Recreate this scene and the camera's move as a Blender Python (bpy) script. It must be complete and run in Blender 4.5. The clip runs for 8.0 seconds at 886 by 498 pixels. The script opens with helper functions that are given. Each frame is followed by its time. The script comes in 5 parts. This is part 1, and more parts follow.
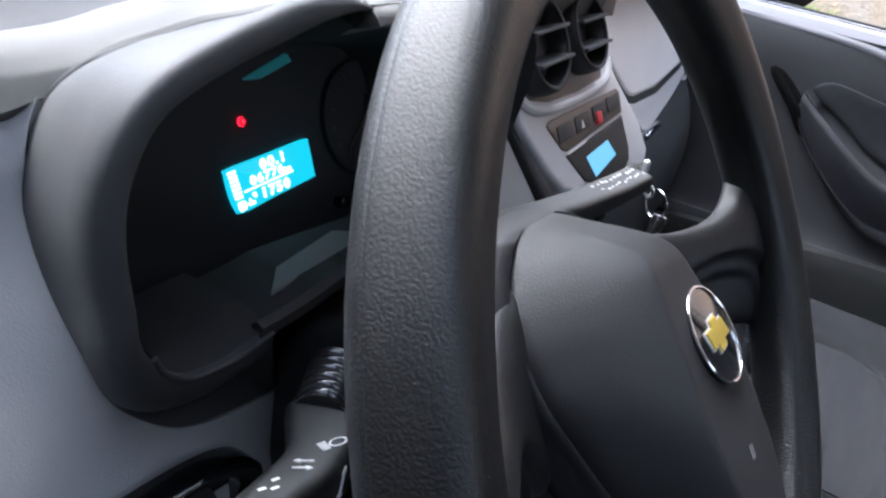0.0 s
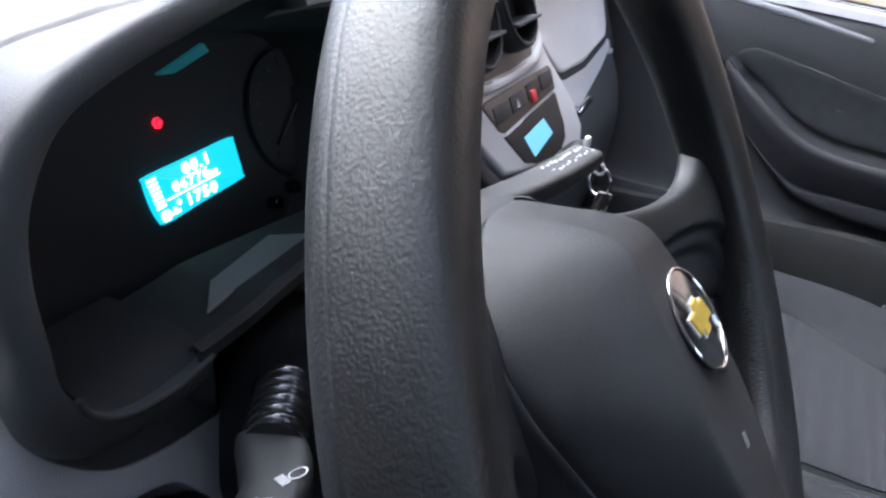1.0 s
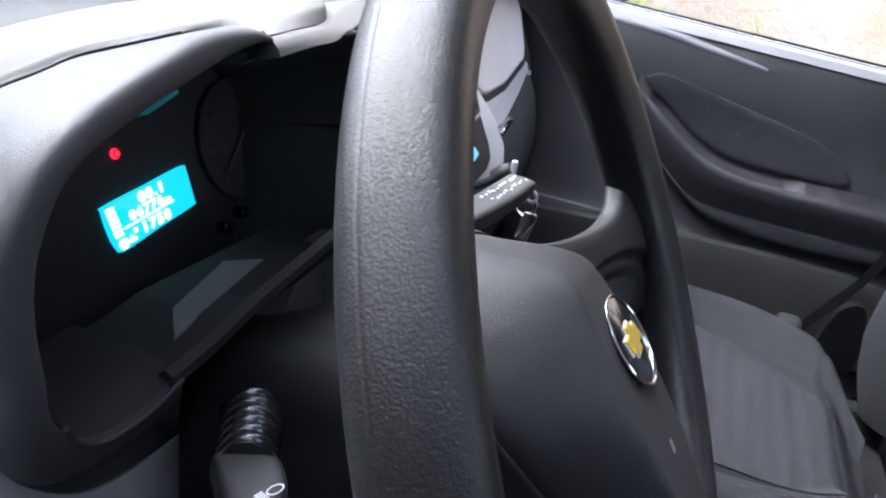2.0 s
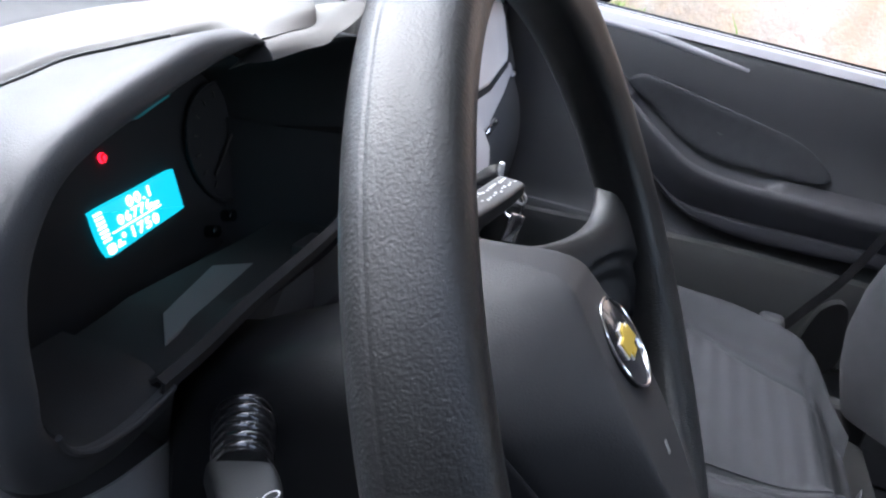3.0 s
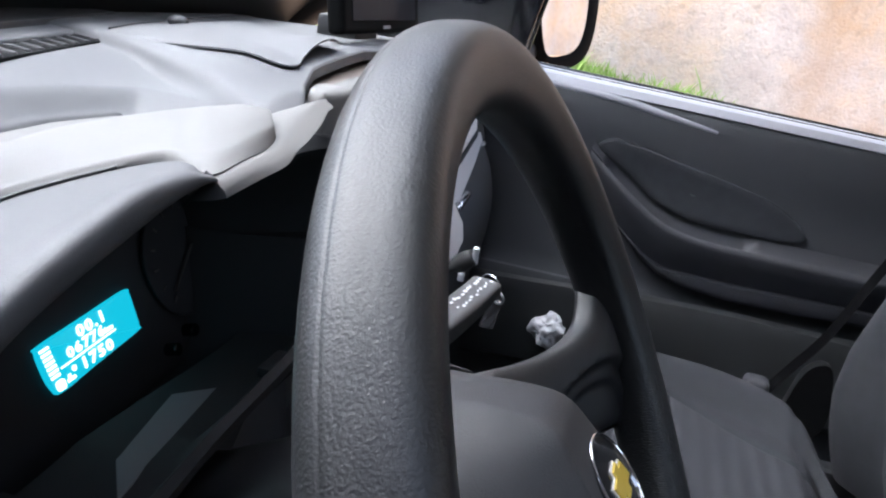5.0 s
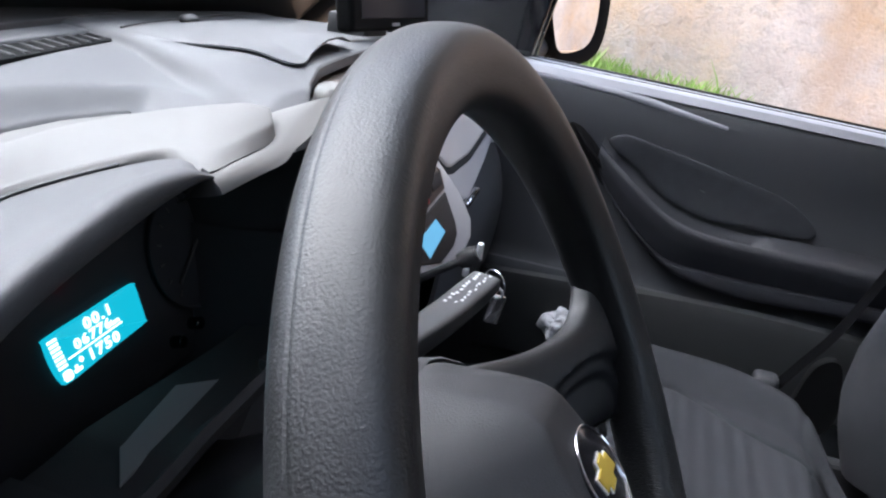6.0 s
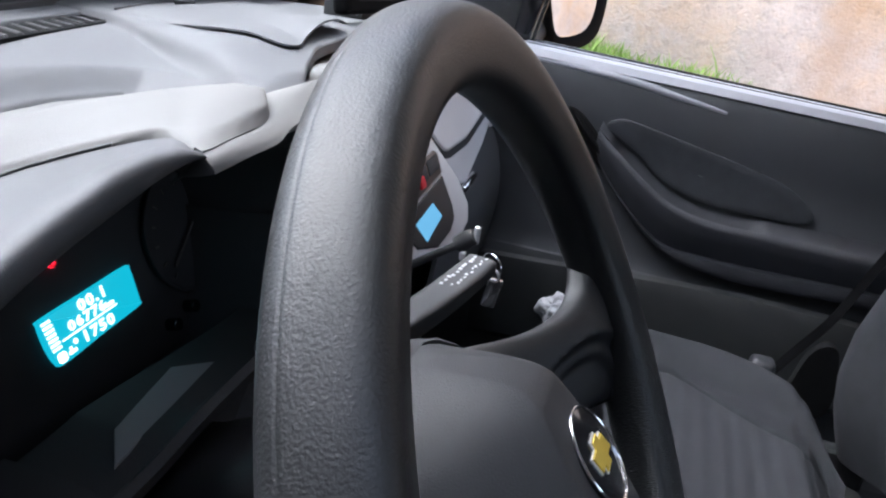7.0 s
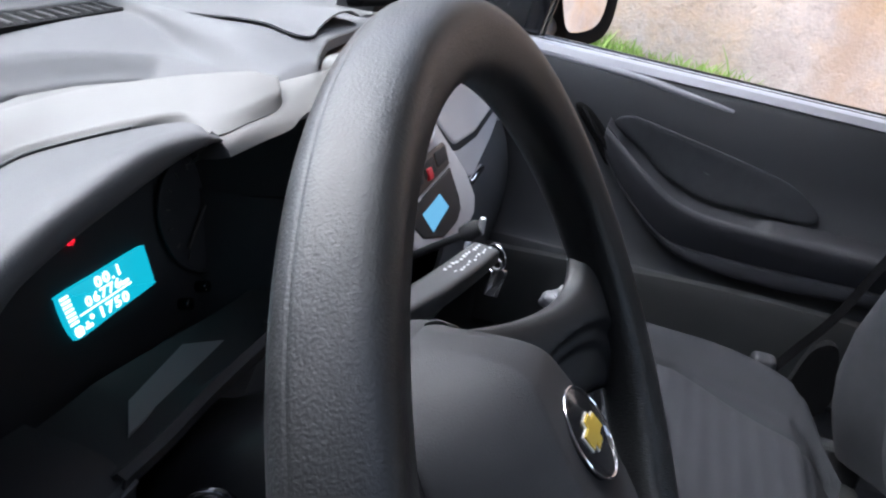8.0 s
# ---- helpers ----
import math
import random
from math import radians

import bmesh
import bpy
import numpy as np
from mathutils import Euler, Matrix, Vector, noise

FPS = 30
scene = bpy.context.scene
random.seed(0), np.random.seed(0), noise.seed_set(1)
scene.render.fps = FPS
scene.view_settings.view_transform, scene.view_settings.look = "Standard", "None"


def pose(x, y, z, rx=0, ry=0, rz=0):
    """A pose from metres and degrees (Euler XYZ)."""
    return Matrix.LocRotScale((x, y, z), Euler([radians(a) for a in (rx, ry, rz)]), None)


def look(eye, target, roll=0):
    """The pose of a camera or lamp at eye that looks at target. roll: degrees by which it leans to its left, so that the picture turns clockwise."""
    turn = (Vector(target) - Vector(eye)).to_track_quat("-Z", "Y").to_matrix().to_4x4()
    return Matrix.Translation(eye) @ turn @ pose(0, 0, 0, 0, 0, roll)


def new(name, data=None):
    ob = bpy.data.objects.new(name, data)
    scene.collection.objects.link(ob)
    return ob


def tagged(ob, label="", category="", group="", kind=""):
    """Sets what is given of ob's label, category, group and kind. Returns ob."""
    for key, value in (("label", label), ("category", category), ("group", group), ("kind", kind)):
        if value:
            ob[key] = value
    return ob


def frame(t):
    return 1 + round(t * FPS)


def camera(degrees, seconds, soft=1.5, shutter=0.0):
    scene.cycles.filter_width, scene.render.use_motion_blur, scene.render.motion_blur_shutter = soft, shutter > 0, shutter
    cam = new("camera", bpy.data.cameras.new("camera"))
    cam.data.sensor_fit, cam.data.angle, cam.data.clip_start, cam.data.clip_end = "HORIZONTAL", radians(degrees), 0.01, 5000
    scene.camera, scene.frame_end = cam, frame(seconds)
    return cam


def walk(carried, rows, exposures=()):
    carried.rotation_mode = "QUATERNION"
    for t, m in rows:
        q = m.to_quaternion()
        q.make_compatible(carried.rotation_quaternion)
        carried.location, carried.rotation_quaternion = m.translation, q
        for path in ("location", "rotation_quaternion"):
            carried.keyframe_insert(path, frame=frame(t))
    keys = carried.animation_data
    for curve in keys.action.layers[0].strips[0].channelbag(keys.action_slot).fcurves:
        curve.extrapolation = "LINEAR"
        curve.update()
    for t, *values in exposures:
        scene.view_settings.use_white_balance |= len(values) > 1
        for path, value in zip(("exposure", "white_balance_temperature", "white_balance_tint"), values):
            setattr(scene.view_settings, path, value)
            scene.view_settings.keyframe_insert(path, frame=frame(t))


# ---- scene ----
SKY, SUN = 0.145, 1.0
EXPOSURES = [(0.0, 2.78, 6000), (1.0, 3.00, 6000), (3.5, 2.88, 6000), (4.5, 2.60, 6000), (6.0, 2.38, 6000), (8.0, 2.35, 6000)]
cam = camera(58.46, 8.0, soft=2.2, shutter=0.3)
Z0 = 0.95   # height of the steering wheel's centre over the ground; all places below are taken from that centre
ROWS = [
    # seconds, x, y, z from the wheel's centre, yaw, pitch, roll
    (0.0, -0.2900, -0.0434, 0.1479, -61.72, -23.93, 9.88),
    (0.5, -0.2707, -0.0387, 0.1322, -63.49, -25.47, 8.93),
    (1.0, -0.2682, -0.0218, 0.1378, -67.15, -24.06, 7.67),
    (1.5, -0.2971, -0.0134, 0.1560, -72.14, -22.62, 9.48),
    (3.0, -0.2991, -0.0056, 0.1558, -75.26, -22.26, 10.25),
    (3.5, -0.2928, 0.0015, 0.1554, -76.71, -20.62, 9.93),
    (4.0, -0.2832, 0.0070, 0.1544, -76.69, -19.18, 9.17),
    (4.5, -0.2659, 0.0108, 0.1698, -76.88, -18.46, 8.60),
    (6.0, -0.2721, -0.0054, 0.1832, -75.21, -18.86, 8.12),
    (6.5, -0.2700, -0.0055, 0.1823, -75.29, -19.45, 8.34),
    (7.0, -0.2706, -0.0067, 0.1806, -75.49, -19.83, 8.25),
    (7.5, -0.2707, -0.0049, 0.1781, -75.20, -20.39, 8.23),
    (8.0, -0.2842, -0.0129, 0.1821, -74.98, -20.35, 9.31),
]
walk(cam, [(t, pose(x, y, z + Z0, 90 + pitch, 0, yaw) @ pose(0, 0, 0, 0, 0, roll)) for t, x, y, z, yaw, pitch, roll in ROWS], EXPOSURES)

# ---------------------------------------------------------------- light
world = bpy.data.worlds.new("overcast_sky")
scene.world = world
world.use_nodes = True
wn = world.node_tree.nodes
sky = wn.new("ShaderNodeTexSky")
sky.sky_type, sky.sun_disc = "NISHITA", False
sky.sun_elevation, sky.sun_rotation, sky.dust_density, sky.ozone_density = radians(57), radians(5), 3.0, 2.0
wn["Background"].inputs["Strength"].default_value = SKY
cloud = wn.new("ShaderNodeHueSaturation")     # thin cloud greys the sky
cloud.inputs["Saturation"].default_value = 0.6
world.node_tree.links.new(sky.outputs[0], cloud.inputs["Color"])
world.node_tree.links.new(cloud.outputs["Color"], wn["Background"].inputs["Color"])
sun = new("sun", bpy.data.lights.new("sun", "SUN"))
sun.data.energy, sun.data.angle, sun.data.color = SUN, radians(62), (0.97, 0.985, 1.0)
sun.matrix_world = look((0.3, 3.6, 6.4), (0, 0, 0.8))


# ---------------------------------------------------------------- materials
def material(name, colour, rough=0.5, metal=0.0, grain=0.0, size=900.0, blotch=0.12, blotch_size=9.0, spec=0.5, uneven=0.08, coat=0.0):
    """A surface with fine grain in relief, and soft blotches in colour and gloss."""
    m = bpy.data.materials.new(name)
    m.use_nodes = True
    nt, n, ln = m.node_tree, m.node_tree.nodes, m.node_tree.links
    b = n["Principled BSDF"]
    b.inputs["Metallic"].default_value, b.inputs["Specular IOR Level"].default_value = metal, spec
    b.inputs["Coat Weight"].default_value, b.inputs["Coat Roughness"].default_value = coat, 0.08
    co = n.new("ShaderNodeTexCoord")
    big = n.new("ShaderNodeTexNoise")
    big.inputs["Scale"].default_value, big.inputs["Detail"].default_value = blotch_size, 6.0
    ln.new(co.outputs["Object"], big.inputs["Vector"])
    mix = n.new("ShaderNodeMix")
    mix.data_type = "RGBA"
    mix.inputs["A"].default_value = (*[c * (1 - blotch) for c in colour], 1)
    mix.inputs["B"].default_value = (*[min(1, c * (1 + blotch)) for c in colour], 1)
    ln.new(big.outputs["Fac"], mix.inputs["Factor"])
    ln.new(mix.outputs["Result"], b.inputs["Base Color"])
    rr = n.new("ShaderNodeMapRange")
    rr.inputs["To Min"].default_value, rr.inputs["To Max"].default_value = max(0.02, rough - uneven), min(1, rough + uneven)
    ln.new(big.outputs["Fac"], rr.inputs["Value"])
    ln.new(rr.outputs["Result"], b.inputs["Roughness"])
    if grain:
        fine = n.new("ShaderNodeTexNoise")
        fine.inputs["Scale"].default_value, fine.inputs["Detail"].default_value = size, 2.0
        ln.new(co.outputs["Object"], fine.inputs["Vector"])
        bump = n.new("ShaderNodeBump")
        bump.inputs["Strength"].default_value, bump.inputs["Distance"].default_value = grain, 0.0006
        ln.new(fine.outputs["Fac"], bump.inputs["Height"])
        ln.new(bump.outputs["Normal"], b.inputs["Normal"])
    return m


def glow(name, colour, strength):
    m = bpy.data.materials.new(name)
    m.use_nodes = True
    b = m.node_tree.nodes["Principled BSDF"]
    b.inputs["Base Color"].default_value = (*[0.2 * c for c in colour], 1)
    b.inputs["Emission Color"].default_value, b.inputs["Emission Strength"].default_value = (*colour, 1), strength
    b.inputs["Roughness"].default_value = 0.3
    return m


def leather():
    """Grained rim cover: fine creases that run round the rim's section."""
    m = material("rim_leather", (0.0060, 0.0062, 0.0067), 0.45, spec=0.46, grain=0.34, size=1150, blotch=0.2, blotch_size=14, uneven=0.05)
    n, ln = m.node_tree.nodes, m.node_tree.links
    uv = n.new("ShaderNodeUVMap")
    mp = n.new("ShaderNodeMapping")
    mp.inputs["Scale"].default_value = (1050, 38, 1)
    ln.new(uv.outputs["UV"], mp.inputs["Vector"])
    crease = n.new("ShaderNodeTexNoise")
    crease.inputs["Scale"].default_value, crease.inputs["Detail"].default_value, crease.inputs["Distortion"].default_value = 1.0, 0.0, 0.3
    ln.new(mp.outputs["Vector"], crease.inputs["Vector"])
    bump = n.new("ShaderNodeBump")
    bump.inputs["Strength"].default_value, bump.inputs["Distance"].default_value = 0.42, 0.0006
    split = n.new("ShaderNodeSeparateXYZ")
    ln.new(uv.outputs["UV"], split.inputs[0])
    low = n.new("ShaderNodeMath")
    low.operation = "SUBTRACT"
    low.inputs[1].default_value = 0.75
    ln.new(split.outputs["X"], low.inputs[0])
    far = n.new("ShaderNodeMath")
    far.operation = "ABSOLUTE"
    ln.new(low.outputs[0], far.inputs[0])
    worn = n.new("ShaderNodeMapRange")           # the upper rim is worn smooth
    worn.inputs["From Min"].default_value, worn.inputs["From Max"].default_value = 0.19, 0.30
    worn.inputs["To Min"].default_value, worn.inputs["To Max"].default_value = 0.36, 0.05
    ln.new(far.outputs[0], worn.inputs["Value"])
    ln.new(worn.outputs["Result"], bump.inputs["Strength"])
    dent = n.new("ShaderNodeMapRange")           # shallow dents with smooth skin between them
    dent.inputs["From Min"].default_value, dent.inputs["From Max"].default_value = 0.46, 0.72
    ln.new(crease.outputs["Fac"], dent.inputs["Value"])
    ln.new(dent.outputs["Result"], bump.inputs["Height"])
    bump.invert = True
    old = [x for x in n if x.bl_idname == "ShaderNodeBump" and x != bump][0]
    ln.new(old.outputs["Normal"], bump.inputs["Normal"])
    ln.new(bump.outputs["Normal"], n["Principled BSDF"].inputs["Normal"])
    return m


def fabric(name, colour, ribs=0.0):
    """Woven cloth; ribs: width of the stripes across the seat, in metres."""
    m = material(name, colour, 0.9, grain=0.8, size=1100, blotch=0.25, blotch_size=60, spec=0.2)
    if ribs:
        n, ln = m.node_tree.nodes, m.node_tree.links
        co = n.new("ShaderNodeTexCoord")
        wave = n.new("ShaderNodeTexWave")
        wave.bands_direction = "Y"
        wave.inputs["Scale"].default_value, wave.inputs["Distortion"].default_value = 0.314 / ribs, 0.6
        ln.new(co.outputs["Object"], wave.inputs["Vector"])
        bump = n.new("ShaderNodeBump")
        bump.inputs["Strength"].default_value, bump.inputs["Distance"].default_value = 0.55, 0.0022
        ln.new(wave.outputs["Fac"], bump.inputs["Height"])
        old = [x for x in n if x.bl_idname == "ShaderNodeBump" and x != bump][0]
        ln.new(old.outputs["Normal"], bump.inputs["Normal"])
        ln.new(bump.outputs["Normal"], n["Principled BSDF"].inputs["Normal"])
    return m


def plaster():
    """Old plastered wall: pale pinkish grey with earth stains and coarse relief."""
    m = material("old_plaster", (0.62, 0.53, 0.47), 0.95, grain=1.0, size=55, blotch=0.1, spec=0.1)
    n, ln = m.node_tree.nodes, m.node_tree.links
    co = n.new("ShaderNodeTexCoord")
    cols = [((0.71, 0.635, 0.57), 1.4), ((0.60, 0.40, 0.24), 0.7), ((0.34, 0.29, 0.25), 9.0)]
    last = None
    for k, (c, s) in enumerate(cols):
        t = n.new("ShaderNodeTexNoise")
        t.inputs["Scale"].default_value, t.inputs["Detail"].default_value, t.inputs["Roughness"].default_value = s * 1.6, 9.0, 0.68
        ln.new(co.outputs["Object"], t.inputs["Vector"])
        ramp = n.new("ShaderNodeMapRange")
        ramp.inputs["From Min"].default_value, ramp.inputs["From Max"].default_value = 0.47, 0.63
        ramp.inputs["To Max"].default_value = (1, 0.85, 0.30)[k]
        ln.new(t.outputs["Fac"], ramp.inputs["Value"])
        mix = n.new("ShaderNodeMix")
        mix.data_type = "RGBA"
        mix.inputs["A"].default_value = (0.58, 0.485, 0.42, 1)
        mix.inputs["B"].default_value = (*c, 1)
        if last:
            ln.new(last.outputs["Result"], mix.inputs["A"])
        ln.new(ramp.outputs["Result"], mix.inputs["Factor"])
        last = mix
    pit = n.new("ShaderNodeTexVoronoi")
    pit.inputs["Scale"].default_value = 11.0
    warp = n.new("ShaderNodeTexNoise")
    warp.inputs["Scale"].default_value, warp.inputs["Detail"].default_value = 9.0, 5.0
    ln.new(co.outputs["Object"], warp.inputs["Vector"])
    add = n.new("ShaderNodeVectorMath")
    add.operation = "MULTIPLY_ADD"
    add.inputs[1].default_value = (0.25, 0.25, 0.25)
    ln.new(warp.outputs["Color"], add.inputs[0])
    ln.new(co.outputs["Object"], add.inputs[2])
    ln.new(add.outputs["Vector"], pit.inputs["Vector"])
    hole = n.new("ShaderNodeMapRange")
    hole.inputs["From Min"].default_value, hole.inputs["From Max"].default_value = 0.10, 0.30
    hole.inputs["To Min"].default_value, hole.inputs["To Max"].default_value = 0.30, 0.0
    ln.new(pit.outputs["Distance"], hole.inputs["Value"])
    dark = n.new("ShaderNodeMix")
    dark.data_type = "RGBA"
    dark.inputs["B"].default_value = (0.26, 0.20, 0.16, 1)
    ln.new(last.outputs["Result"], dark.inputs["A"])
    ln.new(hole.outputs["Result"], dark.inputs["Factor"])
    split = n.new("ShaderNodeSeparateXYZ")            # a ragged brown run of damp down the wall
    ln.new(add.outputs["Vector"], split.inputs[0])
    off = n.new("ShaderNodeMath")
    off.operation = "ADD"
    off.inputs[1].default_value = 0.60
    ln.new(split.outputs["Y"], off.inputs[0])
    away = n.new("ShaderNodeMath")
    away.operation = "ABSOLUTE"
    ln.new(off.outputs[0], away.inputs[0])
    run = n.new("ShaderNodeMapRange")
    run.inputs["From Min"].default_value, run.inputs["From Max"].default_value = 0.02, 0.17
    run.inputs["To Min"].default_value, run.inputs["To Max"].default_value = 0.55, 0.0
    ln.new(away.outputs[0], run.inputs["Value"])
    damp = n.new("ShaderNodeMix")
    damp.data_type = "RGBA"
    damp.inputs["B"].default_value = (0.50, 0.34, 0.22, 1)
    ln.new(dark.outputs["Result"], damp.inputs["A"])
    ln.new(run.outputs["Result"], damp.inputs["Factor"])
    ln.new(damp.outputs["Result"], n["Principled BSDF"].inputs["Base Color"])
    rough = [x for x in n if x.bl_idname == "ShaderNodeBump"][0]
    rough.inputs["Distance"].default_value = 0.007
    return m


LEATHER = leather()
DARK = material("dark_plastic", (0.019, 0.019, 0.0205), 0.55, grain=0.35, size=1300)
SPOKE = material("spoke_plastic", (0.011, 0.011, 0.012), 0.48, grain=0.3, size=1300, spec=0.4)
BAG = material("airbag_plastic", (0.020, 0.020, 0.0217), 0.6, spec=0.32, grain=0.35, size=1300)
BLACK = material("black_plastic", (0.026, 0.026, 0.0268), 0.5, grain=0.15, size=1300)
GLOSS = material("gloss_black", (0.006, 0.006, 0.007), 0.12, coat=0.6)
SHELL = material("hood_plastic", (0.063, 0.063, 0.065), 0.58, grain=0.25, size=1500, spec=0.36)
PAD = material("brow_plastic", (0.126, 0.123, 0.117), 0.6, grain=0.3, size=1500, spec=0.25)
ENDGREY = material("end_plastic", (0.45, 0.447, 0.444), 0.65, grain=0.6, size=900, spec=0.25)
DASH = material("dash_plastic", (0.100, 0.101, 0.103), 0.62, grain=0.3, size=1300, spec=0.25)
LOWER = material("lower_dash_plastic", (0.24, 0.24, 0.242), 0.65, grain=0.3, size=1300)
SILVER = material("console_silver", (0.58, 0.565, 0.565), 0.45, metal=0.05, grain=0.1)
LIGHTGREY = material("panel_light_grey", (0.82, 0.78, 0.75), 0.6, grain=0.3, size=1200)
CHROME = material("chrome", (0.8, 0.8, 0.82), 0.1, metal=1.0, blotch=0.03)
GOLD = material("gold_paint", (0.55, 0.40, 0.06), 0.35, metal=0.55, blotch=0.15, blotch_size=80)
DOORTOP = material("door_plastic", (0.045, 0.046, 0.049), 0.6, grain=0.4, size=1100)
DOORDARK = material("armrest_plastic", (0.031, 0.031, 0.035), 0.56, grain=0.3, size=1100, spec=0.35)
MATTE = material("matte_black", (0.046, 0.0455, 0.047), 0.85, grain=0.2, size=1300, spec=0.03)
CLOTHDARK = fabric("door_cloth", (0.036, 0.037, 0.041))
SEAT = fabric("seat_cloth", (0.019, 0.0195, 0.022))
SEATRIB = fabric("seat_cloth_ribbed", (0.0235, 0.024, 0.027), ribs=0.0215)
CARPET = fabric("carpet", (0.020, 0.020, 0.022))
RUBBER = material("rubber", (0.013, 0.013, 0.0135), 0.26, blotch=0.1, spec=0.8)
DEEP = material("deep_black", (0.006, 0.006, 0.0062), 0.75, spec=0.06)
STRAP = material("belt_web", (0.004, 0.004, 0.0045), 0.9, grain=0.5, size=700, spec=0.03)
BELLOWS = material("boot_rubber", (0.010, 0.010, 0.0105), 0.2, blotch=0.1, spec=0.8, coat=0.4)
RADIO = material("radio_plastic", (0.030, 0.026, 0.024), 0.6, spec=0.3)
TRIM = material("sill_trim", (0.27, 0.27, 0.288), 0.35, grain=0.1)
PAINT = material("car_paint", (0.35, 0.35, 0.37), 0.25, metal=0.6, coat=1.0)
LINER = material("head_liner", (0.60, 0.60, 0.585), 0.95, grain=0.4, size=900)
MIRROR = material("mirror_glass", (0.85, 0.85, 0.85), 0.02, metal=1.0, blotch=0.01, uneven=0.0)
PAPER = material("tissue_paper", (0.56, 0.555, 0.57), 0.9, grain=0.4, size=400)
WHITE = material("white_print", (0.75, 0.75, 0.75), 0.6)
PRINT = material("grey_print", (0.42, 0.42, 0.43), 0.6)
SHELFGREY = material("shelf_plastic", (0.050, 0.049, 0.049), 0.7, grain=0.3, size=1300, spec=0.15)
KEYMETAL = material("nickel", (0.85, 0.85, 0.86), 0.3, metal=0.7)
PLATEGREY = material("plate_plastic", (0.24, 0.24, 0.243), 0.6, grain=0.3, size=1300)
LEVER = material("lever_plastic", (0.020, 0.0205, 0.0205), 0.5, grain=0.3, size=1300)
DIALMARK = material("dial_print", (0.05, 0.04, 0.04), 0.6)
RED = glow("red_lamp", (1.0, 0.01, 0.03), 0.5)
REDDIM = material("red_button", (0.7, 0.03, 0.04), 0.35)
LCD = glow("display_cyan", (0.016, 0.36, 0.46), 0.28)
DIGIT = glow("display_digits", (0.75, 1.0, 1.0), 0.5)
# weak glow for the strip that imitates the display's gleam
DIMCYAN = glow("dim_cyan", (0.03, 0.30, 0.34), 0.022)
RADIOLCD = glow("radio_display", (0.16, 0.45, 0.68), 0.2)
PLASTER = plaster()
# near-black, so that the added west wall throws back little light
DARKWALL = material("blocking_wall_dark", (0.045, 0.043, 0.040), 0.95, grain=0.8, size=50, blotch=0.5, blotch_size=2.0, spec=0.1)
SOIL = material("soil", (0.42, 0.28, 0.18), 0.95, grain=1.0, size=40, blotch=0.4, blotch_size=5)
GRASS = material("grass_blades", (0.28, 0.40, 0.10), 0.7, blotch=0.5, blotch_size=4, spec=0.2)
BROWN = material("brown_plastic", (0.10, 0.075, 0.06), 0.45)
DIMSCREEN = material("dim_screen", (0.020, 0.0215, 0.026), 0.4, spec=0.10)
GLASS = bpy.data.materials.new("clear_glass")
GLASS.use_nodes = True
_g = GLASS.node_tree.nodes["Principled BSDF"]
_g.inputs["Transmission Weight"].default_value, _g.inputs["Roughness"].default_value, _g.inputs["IOR"].default_value = 1.0, 0.0, 1.1


# ---------------------------------------------------------------- mesh helpers
def spline(pts, n, closed=False):
    """n points along a smooth curve through pts."""
    p = [Vector(q) for q in pts]
    m = len(p)
    out = []
    spans = m if closed else m - 1
    for i in range(n):
        s = i * spans / (n if closed else n - 1)
        k = min(int(s), spans - 1)
        f = s - k
        a, b, c, d = [p[j % m] if closed else p[max(0, min(m - 1, j))] for j in (k - 1, k, k + 1, k + 2)]
        out.append(0.5 * (2 * b + (c - a) * f + (2 * a - 5 * b + 4 * c - d) * f * f + (3 * b - a - 3 * c + d) * f ** 3))
    return out


def loft(rows, closed=False, caps=False):
    """A skin over rows of equally many points; closed: each row is a loop."""
    bm = bmesh.new()
    v = [[bm.verts.new(p) for p in r] for r in rows]
    m = len(v[0])
    for a, b in zip(v, v[1:]):
        for j in range(m if closed else m - 1):
            k = (j + 1) % m
            bm.faces.new((a[j], a[k], b[k], b[j]))
    if caps:
        bm.faces.new(v[0][::-1])
        bm.faces.new(v[-1])
    bmesh.ops.recalc_face_normals(bm, faces=bm.faces)
    return bm


def thick(bm, d):
    """Gives a skin a thickness d, along its normals."""
    bm.normal_update()
    old = bm.verts[:]
    faces = bm.faces[:]
    edges = [e for e in bm.edges if len(e.link_faces) == 1]
    twin = {v: bm.verts.new(v.co - v.normal * d) for v in old}
    for f in faces:
        bm.faces.new([twin[v] for v in f.verts][::-1])
    for e in edges:
        a, b = e.verts
        bm.faces.new((a, b, twin[b], twin[a]))
    bmesh.ops.recalc_face_normals(bm, faces=bm.faces)
    return bm


def tube(path, radii, n=16, flat=1.0, up=(0, 0, 1)):
    """A round or flattened bar along a path, with a radius for each point."""
    rows = []
    for i, p in enumerate(path):
        a, b = path[max(0, i - 1)], path[min(len(path) - 1, i + 1)]
        w = (Vector(b) - Vector(a)).normalized()
        s = w.cross(Vector(up)).normalized()
        u = s.cross(w)
        r = radii[i] if hasattr(radii, "__len__") else radii
        rows.append([Vector(p) + r * (math.cos(2 * math.pi * k / n) * s + flat * math.sin(2 * math.pi * k / n) * u) for k in range(n)])
    return loft(rows, True, True)


